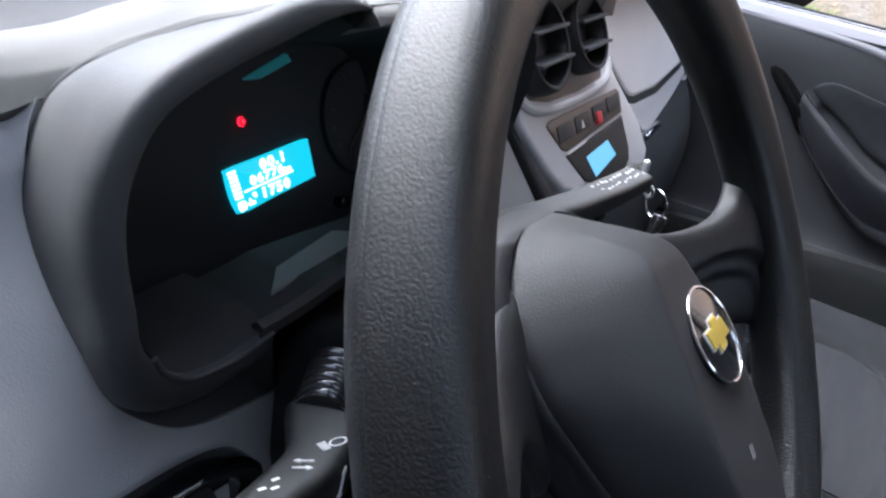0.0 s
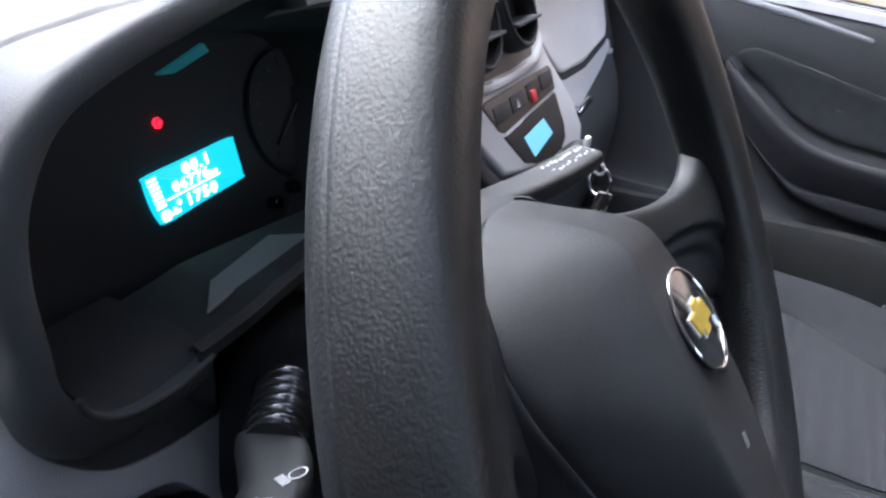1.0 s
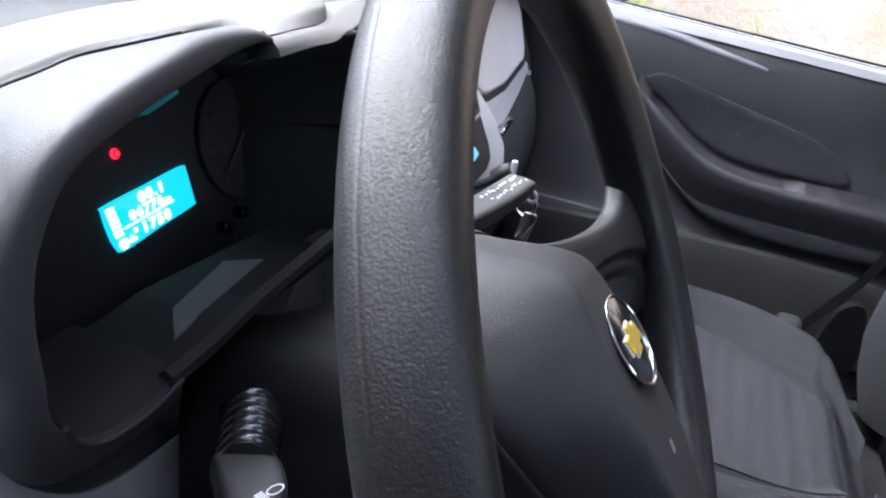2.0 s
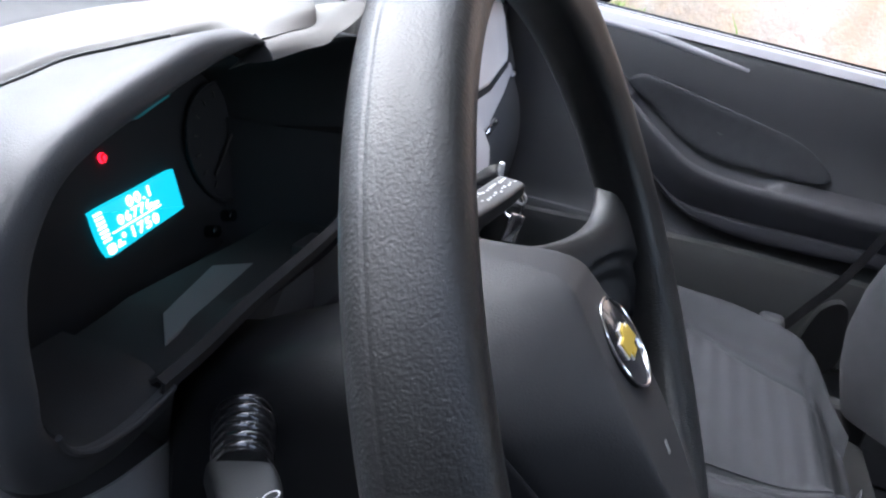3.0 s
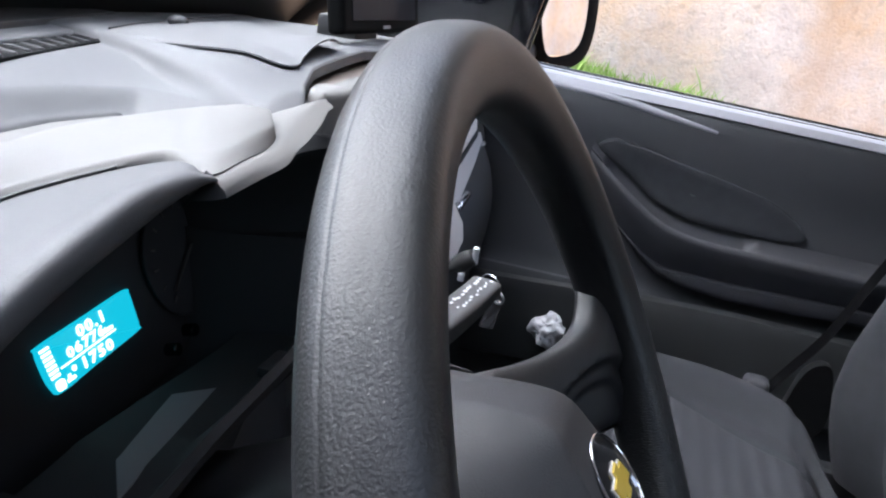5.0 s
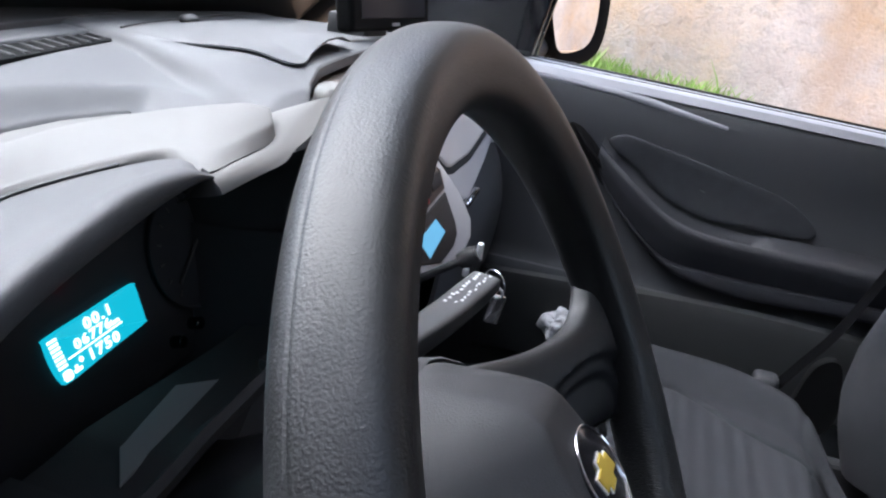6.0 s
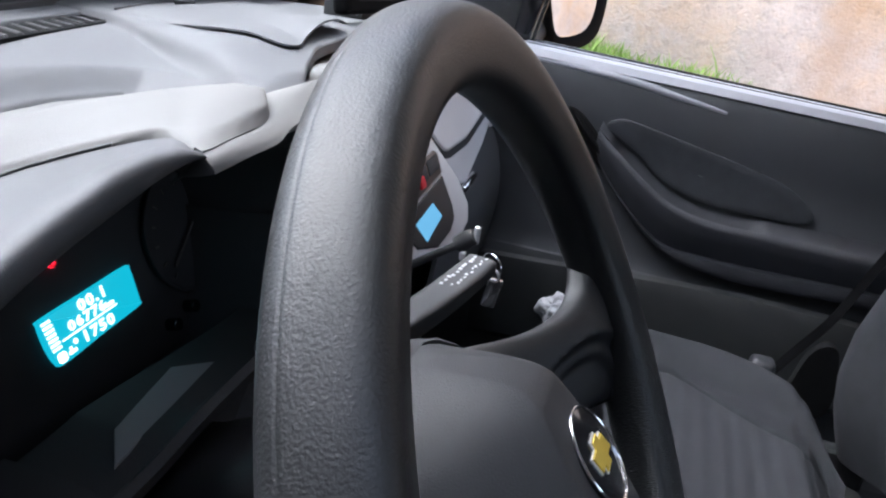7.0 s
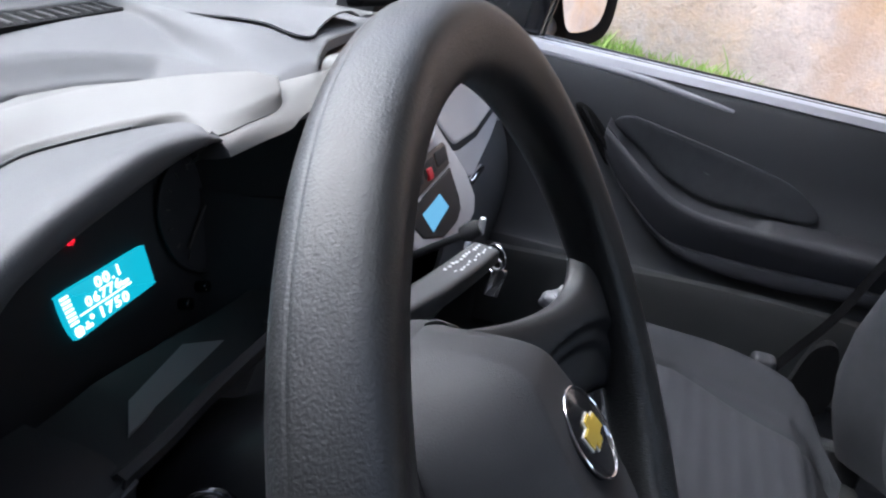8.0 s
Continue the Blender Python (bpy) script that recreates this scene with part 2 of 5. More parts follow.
def box(lo, hi, bevel=0.004, seg=2):
    bm = bmesh.new()
    bmesh.ops.create_cube(bm, size=1)
    lo, hi = Vector(lo), Vector(hi)
    for v in bm.verts:
        v.co = Vector([(lo[i] + hi[i]) / 2 + v.co[i] * (hi[i] - lo[i]) for i in range(3)])
    if bevel:
        bmesh.ops.bevel(bm, geom=bm.edges[:], offset=bevel, segments=seg, profile=0.6, affect="EDGES")
    return bm


def slab(outline, away, bevel=0.003):
    """A plate: a flat outline, pushed out along the vector away, with rounded edges."""
    bm = bmesh.new()
    f = bm.faces.new([bm.verts.new(p) for p in outline])
    r = bmesh.ops.extrude_face_region(bm, geom=[f])
    top = [v for v in r["geom"] if isinstance(v, bmesh.types.BMVert)]
    bmesh.ops.translate(bm, verts=top, vec=Vector(away))
    bmesh.ops.recalc_face_normals(bm, faces=bm.faces)
    if bevel:
        e = [x for x in bm.edges if all(v in top for v in x.verts)]
        bmesh.ops.bevel(bm, geom=e, offset=bevel, segments=3, profile=0.5, affect="EDGES")
    return bm


def ring(radius, r, n=48, m=10, flat=1.0):
    """A torus round z."""
    rows = []
    for i in range(n):
        a = 2 * math.pi * i / n
        rows.append([((radius + r * math.cos(2 * math.pi * k / m)) * math.cos(a), (radius + r * math.cos(2 * math.pi * k / m)) * math.sin(a), flat * r * math.sin(2 * math.pi * k / m)) for k in range(m)])
    return loft(rows + rows[:1], True)


def disc(radius, depth, n=40, bevel=0.0):
    bm = slab([(radius * math.cos(2 * math.pi * k / n), radius * math.sin(2 * math.pi * k / n), 0) for k in range(n)], (0, 0, depth), bevel)
    return bm


def moved(bm, m):
    bm.transform(m)
    return bm


def joined(*bms):
    out = bmesh.new()
    for b in bms:
        me = bpy.data.meshes.new("tmp")
        b.to_mesh(me)
        out.from_mesh(me)
        bpy.data.meshes.remove(me)
    return out


def thing(name, at, label, category, group="", kind=""):
    e = new(name)
    e.empty_display_size = 0.05
    e.location = (at[0], at[1], at[2] + Z0)
    return tagged(e, label, category, group, kind)


def part(name, bm, mat, parent=None, label="", smooth=True, sharp=35):
    """One mesh, in places from the wheel's centre, under a thing or a part."""
    bmesh.ops.remove_doubles(bm, verts=bm.verts, dist=1e-5)
    bm.transform(Matrix.Translation((0, 0, Z0)))
    me = bpy.data.meshes.new(name)
    bm.to_mesh(me)
    bm.free()
    me.materials.append(mat)
    if smooth:
        me.shade_smooth()
        me.set_sharp_from_angle(angle=radians(sharp))
    ob = new(name, me)
    if parent:
        ob.parent = parent
        if parent.type == "EMPTY":
            ob.matrix_parent_inverse = Matrix.Translation(parent.location).inverted()
    if label:
        ob["label"] = label
    return ob


def lettering(text, size, m):
    """Writing as a flat mesh, from the built-in font, at the pose m."""
    cu = bpy.data.curves.new("text", "FONT")
    cu.body, cu.size, cu.align_x, cu.align_y, cu.resolution_u = text, size, "CENTER", "CENTER", 2
    cu.offset = 0.035 * size
    ob = new("text", cu)
    me = bpy.data.meshes.new_from_object(ob.evaluated_get(bpy.context.evaluated_depsgraph_get()))
    bpy.data.objects.remove(ob)
    bm = bmesh.new()
    bm.from_mesh(me)
    bpy.data.meshes.remove(me)
    bmesh.ops.solidify(bm, geom=bm.faces[:], thickness=0.0002)
    bm.transform(m)
    return bm


def frame_of(at, x, up):
    """A pose from a place, the way of its x axis and roughly that of its y axis."""
    x = Vector(x).normalized()
    z = x.cross(Vector(up)).normalized()
    y = z.cross(x)
    return Matrix.Translation(at) @ Matrix((x, y, z)).transposed().to_4x4()


# ---------------------------------------------------------------- the car's shell and the world outside
ground = part("ground", box((-60, -60, -1.05), (60, 60, -0.95), 0), SOIL, smooth=False)
tagged(ground, "bare reddish soil yard around the car", "ground", kind="structure")


def rise(y):
    """How high the earth lies against the wall; it falls off towards the rear."""
    return 0.78 - 0.18 * max(0.0, min(1.0, (0.4 - y) / 1.3))


def bank():
    """Earth that rises to the foot of the wall."""
    rows = []
    for i in range(40):
        y = -7 + i * 14 / 39
        row = []
        for k in range(10):
            f = k / 9
            z = -0.949 + rise(y) * f * f * (3 - 2 * f) + 0.04 * noise.noise((y * 1.3, f * 4, 2)) * f
            row.append((2.0 + 2.3 * f, y, z))
        rows.append(row)
    return loft(rows)


tagged(part("bank", bank(), SOIL), "low earth bank at the foot of the wall", "ground", kind="structure")


def wall():
    rows = []
    for i in range(150):
        y = -17 + i * 24 / 149
        row = []
        for k in range(36):
            z = -0.95 + k * 3.6 / 35
            row.append((4.2 - 0.05 * noise.fractal((y * 1.6, z * 1.6, 5), 0.8, 2.1, 5), y, z))
        row += [(4.5, y, 2.65), (4.5, y, -0.95)]
        rows.append(row)
    return loft(rows)


# unseen wall, added to cut the sky light from the driver's side
tagged(part("blocking_wall_west", box((-1.6, -7.0, -0.95), (-1.3, 9.0, 1.3), 0.01), DARKWALL), "unseen dark wall added beside the driver's door to block light", "wall", kind="structure")
tagged(part("wall_east", wall(), PLASTER), "old pale plastered wall with earth stains", "wall", kind="structure")


def grass():
    rnd = random.Random(4)
    bm = bmesh.new()
    for i in range(16000):
        y = rnd.uniform(-1.9, 1.9)
        dense = max(0.04, min(1.0, (y + 0.75) / 0.8))
        clump = noise.noise((y * 2.2, 0, 9)) * 0.5 + 0.5
        if rnd.random() > dense * (0.45 + 0.55 * clump):
            continue
        x = rnd.uniform(3.35, 4.16)
        f = (x - 2.0) / 2.3
        z = -0.949 + rise(y) * f * f * (3 - 2 * f) - 0.02
        h = rnd.uniform(0.07, 0.19) * (0.5 + 0.7 * clump) * (0.4 + 0.6 * dense)
        if rnd.random() < 0.004:
            h *= 2.0
        a, w = rnd.uniform(0, 6.28), rnd.uniform(0.004, 0.008)
        lean = Vector((rnd.uniform(-0.6, 0.4), rnd.uniform(-0.6, 0.6), 1)) * h
        s = Vector((math.cos(a), math.sin(a), 0)) * w
        p = Vector((x, y, z))
        q = p + lean * 0.55 + Vector((0, 0, 0.1 * h))
        v = [bm.verts.new(t) for t in (p - s, p + s, q + s * 0.7, q - s * 0.7, p + lean)]
        bm.faces.new(v[:4])
        bm.faces.new((v[3], v[2], v[4]))
    return bm


tagged(part("grass", grass(), GRASS, smooth=False), "tufts of green grass along the wall's foot", "grass", kind="stuff")

# roof, pillars, floor and bulkheads of the car
body = thing("car_body", (0.37, -0.4, -0.6), "silver hatchback shell with pale roof lining and dark floor", "car body", kind="structure")


def roof():
    rows = []
    for i in range(14):
        y = 0.05 - i * 1.78 / 13
        rows.append([(0.37 + x, y, 0.585 + 0.03 * math.sin(math.pi * i / 13) - 0.25 * abs(x / 0.9) ** 4 * 0.25) for x in np.linspace(-0.62, 0.62, 17)])
    return thick(loft(rows), 0.04)


part("roof", roof(), LINER, body)
part("floor_pan", box((-0.40, -1.75, -0.66), (1.14, 0.75, -0.60), 0.01), CARPET, body)
part("firewall", box((-0.40, 0.70, -0.60), (1.14, 0.74, 0.06), 0.01), BLACK, body)
part("rear_bulkhead", box((-0.40, -1.77, -0.60), (1.14, -1.72, 0.15), 0.01), CARPET, body)
for sx, name in ((-0.34, "a_pillar"), (1.10, "a_pillar")):
    inx = 0.09 if sx < 0 else -0.09
    part(name, tube(spline([(sx, 0.72, 0.04), (sx + inx * 0.4, 0.36, 0.32), (sx + inx, 0.05, 0.575)], 12), 0.032, 12, 0.8), DARK, body)
    part("roof_rail", tube(spline([(sx + inx, 0.05, 0.575), (sx + inx, -0.8, 0.60), (sx + inx, -1.72, 0.53)], 12), 0.035, 12), LINER, body)
    part("b_pillar", tube(spline([(sx + (0.0 if sx < 0 else 0.0), -0.56, -0.6), (sx, -0.60, 0.05), (sx + inx, -0.68, 0.59)], 12), 0.045, 12), DARK, body)
    part("c_pillar", tube(spline([(sx, -1.6, -0.6), (sx, -1.62, 0.1), (sx + inx, -1.70, 0.54)], 12), 0.09, 12), DARK, body)
part("rear_side_panel", box((1.06, -1.75, -0.60), (1.14, -0.60, 0.08), 0.015), DARK, body)
# unseen left panel, raised above the right one to block rear-left light
part("rear_side_panel", box((-0.40, -1.75, -0.60), (-0.32, -0.60, 0.30), 0.015), DARK, body)
# unseen door; its top stands high to cut side light on the lower rim
part("driver_door", box((-0.50, -0.60, -0.55), (-0.42, 0.50, 0.125), 0.02, 3), DOORTOP, body, "closed dark door beside the driver")
# unseen triangle, added to keep front-left light off the hood's side
part("driver_light_block", slab([(-0.40, 0.60, 0.05), (-0.40, 0.10, 0.05), (-0.375, 0.10, 0.16), (-0.34, 0.12, 0.36), (-0.36, 0.36, 0.27)], (-0.02, 0, 0), 0.003), DOORTOP, body, "unseen dark triangle added to block light from the front left")
part("sill_beam", box((-0.42, -0.60, -0.66), (-0.34, 0.72, -0.50), 0.015), PAINT, body)


def bonnet():
    rows = []
    for i in range(12):
        f = i / 11
        rows.append([(0.38 + x, 0.72 + 0.85 * f, 0.035 - 0.02 * f - 0.16 * f * f - 0.05 * abs(x / 0.7) ** 3) for x in np.linspace(-0.72, 0.72, 15)])
    return thick(loft(rows), 0.02)


part("bonnet", bonnet(), PAINT, body)
part("cowl", box((-0.30, 0.635, 0.035), (1.06, 0.735, 0.070), 0.008), BLACK, body)
screen = loft([[Vector((x * (1 - 0.09 * f) + 0.37, 0.685 - 0.635 * f, 0.07 + 0.515 * f + 0.03 * math.sin(math.pi * f))) for f in np.linspace(0, 1, 10)] for x in np.linspace(-0.70, 0.70, 12)])
part("windscreen_band", thick(loft([[Vector((x * (1 - 0.09 * f) + 0.37, 0.678 - 0.635 * f, 0.072 + 0.515 * f + 0.03 * math.sin(math.pi * f))) for f in np.linspace(0.0, 0.17, 6)] for x in np.linspace(-0.70, 0.70, 12)]), 0.002), BLACK, body, "black band along the windscreen's foot")
ws = part("windscreen", thick(screen, 0.004), GLASS, body)
ws.visible_shadow = False

# ---------------------------------------------------------------- dashboard
dash = thing("dashboard", (0.33, 0.45, -0.45), "grey moulded plastic dashboard with a hooded cluster and pale brow", "dashboard")


def smooth_step(a, b, v):
    f = max(0.0, min(1.0, (v - a) / (b - a)))
    return f * f * (3 - 2 * f)


GAP = [(-0.40, 0.262), (-0.16, 0.278), (-0.089, 0.300), (-0.054, 0.313), (0.0, 0.332), (0.042, 0.347), (0.097, 0.368), (0.146, 0.372), (0.195, 0.364), (0.222, 0.352), (0.260, 0.330), (0.34, 0.312), (1.10, 0.312)]


def gap_line(x):
    """Where the brow ends and the dashboard's top begins."""
    for (a, p), (b, q) in zip(GAP, GAP[1:]):
        if x <= b:
            return p + (q - p) * max(0.0, (x - a) / (b - a))
    return GAP[-1][1]


def level_at(table, v):
    """Straight steps between the pairs of a table."""
    for (a, p), (b, q) in zip(table, table[1:]):
        if v <= b:
            return p + (q - p) * max(0.0, (v - a) / (b - a))
    return table[-1][1]


VALLEY = [(0.23, 0.158), (0.281, 0.200), (0.334, 0.244), (0.387, 0.284), (0.445, 0.321), (0.503, 0.350), (0.64, 0.39)]
FRONT = [(0.190, 0.268), (0.200, 0.258), (0.225, 0.243), (0.26, 0.250), (0.308, 0.274), (0.35, 0.287), (0.392, 0.296), (0.46, 0.308), (0.55, 0.321), (0.60, 0.300), (0.66, 0.267), (1.1, 0.267)]     # the top's near edge beside the brow
CREST = [(0.26, 0.315), (0.305, 0.320), (0.345, 0.327), (0.392, 0.334), (0.43, 0.350), (0.503, 0.385), (0.64, 0.44)]


def top_height(x, y):
    """Height of the dashboard's top: a hollow behind the brow, a driver's side that rises forward and a mound in the middle."""
    g = gap_line(x)
    side = 0.062 + 0.015 * max(smooth_step(g, g + 0.034, y), smooth_step(0.208, 0.245, x)) + 0.010 * smooth_step(0.375, 0.475, y)
    middle = 0.094 + 0.003 * (1 - smooth_step(0.33, 0.40, y)) + 0.004 * smooth_step(0.26, 0.35, y) - 0.004 * smooth_step(0.45, 0.62, y)
    foot = level_at(VALLEY, y)
    f = max(0.0, min(1.0, (x - foot) / (level_at(CREST, y) - foot)))
    k = smooth_step(0.0, 0.30, f) * (1 - (1 - f) ** 3.2)
    side -= 0.001 * math.exp(-(max(0.0, foot - x) / 0.060) ** 2) * smooth_step(0.23, 0.30, y) * (1 - smooth_step(0.42, 0.50, y))
    return side + (middle - side) * k - 0.02 * smooth_step(0.80, 1.0, x) - 0.012 * smooth_step(0.270, 0.245, y) * (1 - smooth_step(0.270, 0.300, x)) - 0.009 * smooth_step(0.345, 0.255, y) * (1 - smooth_step(0.30, 0.36, x))


def dash_top(xs, edge):
    rows = []
    for x in xs:
        front = edge(x)
        rows.append([(x, y, top_height(x, y) - (0.010 if k == 0 else 0.0) - 0.0015 * (k == 1)) for k, y in enumerate([front, front + 0.0004] + list(np.linspace(front + 0.002, 0.64, 90)))])
    return thick(loft(rows), 0.004)


part("top_panel", dash_top(np.linspace(-0.36, 0.205, 90), lambda x: gap_line(x) + 0.003), DASH, dash, "grey grained dashboard top")
part("centre_panel", dash_top(list(np.linspace(0.205, 0.42, 100)) + list(np.linspace(0.43, 1.02, 50)), lambda x: level_at(FRONT, x)), DASH, dash, "grey grained mound in the middle of the dashboard")


def face(x0, x1, prof, n=24, bend=0.0):
    """A panel with one profile (y, z) along x; bend pushes its ends forward."""
    p = spline([(0, y, z) for y, z in prof], 30)
    rows = []
    for i in range(n):
        x = x0 + (x1 - x0) * i / (n - 1)
        rows.append([(x, q.y + bend * (2 * i / (n - 1) - 1) ** 2, q.z) for q in p])
    return rows


SEAM = [(-0.0145, 0.1585, 0.0992), (-0.0155, 0.160, 0.0996), (-0.007, 0.172, 0.101), (0.003, 0.190, 0.097), (0.003, 0.214, 0.0885), (-0.007, 0.234, 0.0802), (-0.027, 0.243, 0.0752), (-0.047, 0.243, 0.0710), (-0.072, 0.243, 0.0660),
        (-0.092, 0.243, 0.060), (-0.106, 0.243, 0.049), (-0.114, 0.243, 0.030), (-0.1175, 0.243, 0.006), (-0.1175, 0.233, -0.020), (-0.1135, 0.218, -0.048), (-0.103, 0.206, -0.078), (-0.081, 0.200, -0.100), (-0.052, 0.199, -0.111), (-0.009, 0.198, -0.1145)]
LIP = [(-0.0165, 0.0985), (-0.0195, 0.0992), (-0.028, 0.0985), (-0.043, 0.0955), (-0.057, 0.0912), (-0.070, 0.0870), (-0.082, 0.0832), (-0.094, 0.0788), (-0.104, 0.0745), (-0.115, 0.068), (-0.1225, 0.058), (-0.1275, 0.040), (-0.1265, 0.018),
       (-0.120, -0.010), (-0.115, -0.027), (-0.104, -0.045), (-0.092, -0.053), (-0.072, -0.0555), (-0.044, -0.051)]     # the hood's opening, x and z


def end_panel():
    """The dashboard's end round the hood, from the seam outwards."""
    prof = spline([(0.31, 0, 0.066), (0.275, 0, 0.060), (0.256, 0, 0.045), (0.247, 0, 0.020), (0.240, 0, -0.02), (0.225, 0, -0.06), (0.205, 0, -0.10), (0.197, 0, -0.14), (0.195, 0, -0.20), (0.200, 0, -0.26), (0.27, 0, -0.42)], 160)
    rows = []
    for e in spline(SEAM[10:] + [(0.004, 0.198, -0.113)], 70):
        b = Vector((e.x, 0, e.z))
        c = Vector((-0.01, 0, -0.03))
        d = (b - c).normalized()
        s = min([(-0.40 - c.x) / d.x if d.x < -1e-3 else 9, (0.060 - c.z) / d.z if d.z > 1e-3 else 9, (-0.42 - c.z) / d.z if d.z < -1e-3 else 9])
        o = c + d * max(s, (b - c).length + 0.001)
        row = []
        for k in range(14):
            q = b.lerp(o, (k / 13) ** 1.6)
            y = min(prof, key=lambda p: abs(p.z - q.z)).x if q.z < 0.06 else 0.262
            row.append((q.x, e.y + 0.0015 + (y - e.y - 0.0015) * smooth_step(0.0, 0.35, k / 13), q.z))
        rows.append(row)
    return loft(rows)


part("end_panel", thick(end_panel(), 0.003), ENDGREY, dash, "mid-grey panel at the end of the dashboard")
part("fascia", thick(loft(face(0.300, 1.03, [(0.345, 0.078), (0.325, 0.072), (0.314, 0.052), (0.294, 0.0), (0.275, -0.06), (0.278, -0.14), (0.33, -0.34)])), 0.004), DASH, dash, "grey upper fascia")
part("knee_panel", thick(loft(face(0.03, 0.24, [(0.262, -0.09), (0.245, -0.12), (0.24, -0.18), (0.25, -0.26), (0.32, -0.45)])), 0.004), DARK, dash)


def hood():
    """The cluster's hood: a rounded lip round the opening, and a shell that runs forward and down to a seam."""
    inner = spline([(x, 0, z) for x, z in LIP], 100)
    back = spline(SEAM, 100)
    arc = [(0.0, 0.016), (0.0, 0.011)] + [(1 - math.cos(radians(t)), 1 - math.sin(radians(t)) ** 0.45 if t % 180 else 1.0) for t in range(0, 181, 15)]
    rows = [[] for _ in range(len(arc) + 6)]
    for i, (a, e) in enumerate(zip(inner, back)):
        p, q = inner[max(0, i - 1)], inner[min(99, i + 1)]
        out = Vector((-(q - p).z, 0, (q - p).x)).normalized() * -1
        if out.dot(a - Vector((-0.05, 0, 0.02))) < 0:
            out = -out
        f0 = 0.163 - 0.11 * (a.z - 0.02)
        low = smooth_step(-0.005, -0.056, a.z)
        left = smooth_step(-0.07, -0.12, a.x) * smooth_step(0.082, 0.025, a.z)
        q = max(low, 0.5 * left)
        out = out.lerp(Vector((0, 0, -1)), 0.65 * low).normalized()
        w = (0.0045 + 0.0085 * smooth_step(5, 24, i) * (1 - low) * (1 - left) + 0.0210 * low + 0.007 * left * (1 - low)) * (0.5 + 0.5 * smooth_step(0, 12, i))
        d = 0.007 + 0.020 * low + 0.007 * left * (1 - low)
        for k, (off, dy) in enumerate(arc):
            if k < 2:
                o = (off - 0.001 * low, dy * (1 - 0.75 * low))
            else:
                t = radians((k - 2) * 7.5)
                o = (w * (0.5 * off * (1 - q) + math.sin(t) * q), d * (dy * (1 - q) + (1 - math.cos(t)) * q))
            rows[k].append(a + out * o[0] + Vector((0, f0 + o[1], 0)))
        o = a + out * w + Vector((0, f0 + d, 0))
        for k in range(6):
            f = (k + 1) / 6
            rows[len(arc) + k].append(o.lerp(e, f) + out * 0.005 * math.sin(math.pi * f) * smooth_step(22, 50, i) * (1 - left))
    return rows


hood_rows = hood()
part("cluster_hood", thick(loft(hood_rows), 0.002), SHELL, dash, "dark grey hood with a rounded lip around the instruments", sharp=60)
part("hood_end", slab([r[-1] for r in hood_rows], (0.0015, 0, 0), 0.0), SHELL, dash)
part("hood_seam", tube([p + Vector((0, -0.0016, 0.0018)) for p in spline(SEAM[4:14], 90)], 0.0008, 8), BLACK, dash)


def brow():
    """The pale pad over the cluster: a level top, a crisp front face and a rounded tip."""
    low = [(-0.37, 0.256, 0.036), (-0.17, 0.250, 0.040), (-0.106, 0.2440, 0.050), (-0.072, 0.244, 0.0665), (-0.047, 0.244, 0.0717), (-0.027, 0.244, 0.0760), (-0.006, 0.235, 0.0810), (0.004, 0.215, 0.0893),
           (0.005, 0.191, 0.0978), (-0.006, 0.173, 0.1012), (-0.0145, 0.1585, 0.1012), (0.014, 0.162, 0.101), (0.040, 0.167, 0.100), (0.060, 0.172, 0.098), (0.076, 0.179, 0.097), (0.087, 0.187, 0.097)]
    ridge = [(-0.37, 0.272, 0.054), (-0.17, 0.262, 0.0580), (-0.100, 0.248, 0.0600), (-0.071, 0.247, 0.0695), (-0.046, 0.247, 0.0747), (-0.025, 0.247, 0.0790), (-0.004, 0.238, 0.0840), (0.006, 0.217, 0.0925),
             (0.007, 0.194, 0.1005), (0.006, 0.183, 0.1022), (0.007, 0.173, 0.1042), (0.019, 0.169, 0.1055), (0.046, 0.173, 0.1065), (0.066, 0.1765, 0.1062), (0.081, 0.1840, 0.105), (0.092, 0.1925, 0.1032)]
    crest = [(-0.37, 0.285, 0.058), (-0.165, 0.277, 0.066), (-0.09, 0.274, 0.0715), (-0.05, 0.279, 0.0775), (-0.02, 0.282, 0.082), (0.014, 0.283, 0.0855), (0.05, 0.282, 0.0885), (0.078, 0.270, 0.0925),
             (0.092, 0.252, 0.0975), (0.098, 0.240, 0.1005), (0.101, 0.232, 0.1025), (0.103, 0.224, 0.104), (0.107, 0.217, 0.105), (0.1085, 0.209, 0.1045), (0.106, 0.2015, 0.104), (0.100, 0.195, 0.103)]
    rows = []
    for i, (a, b, c) in enumerate(zip(spline(low, 90), spline(ridge, 90), spline(crest, 90))):
        row = [a + Vector((0.001, 0.008, -0.010)), a, a.lerp(b, 0.5), a.lerp(b, 0.82), b.lerp(c, 0.015) - Vector((0, 0, 0.0003)), b.lerp(c, 0.06)]
        row += [b.lerp(c, f) + Vector((0, 0, 0.003 * math.sin(math.pi * f))) for f in (0.2, 0.4, 0.6, 0.8, 0.92)]
        row += [c - Vector((0, 0, 0.0012)), c + Vector((0.002, 0.003, -0.005)), c + Vector((0.003, 0.004, -0.020))]
        rows.append(row)
    rows.append([p.lerp(rows[-1][6], 0.5) for p in rows[-1]])
    rows.append([p.lerp(rows[-1][6], 0.95) for p in rows[-1]])
    return loft(rows)


part("brow_pad", brow(), PAD, dash, "pale grey brow pad over the instruments", sharp=50)
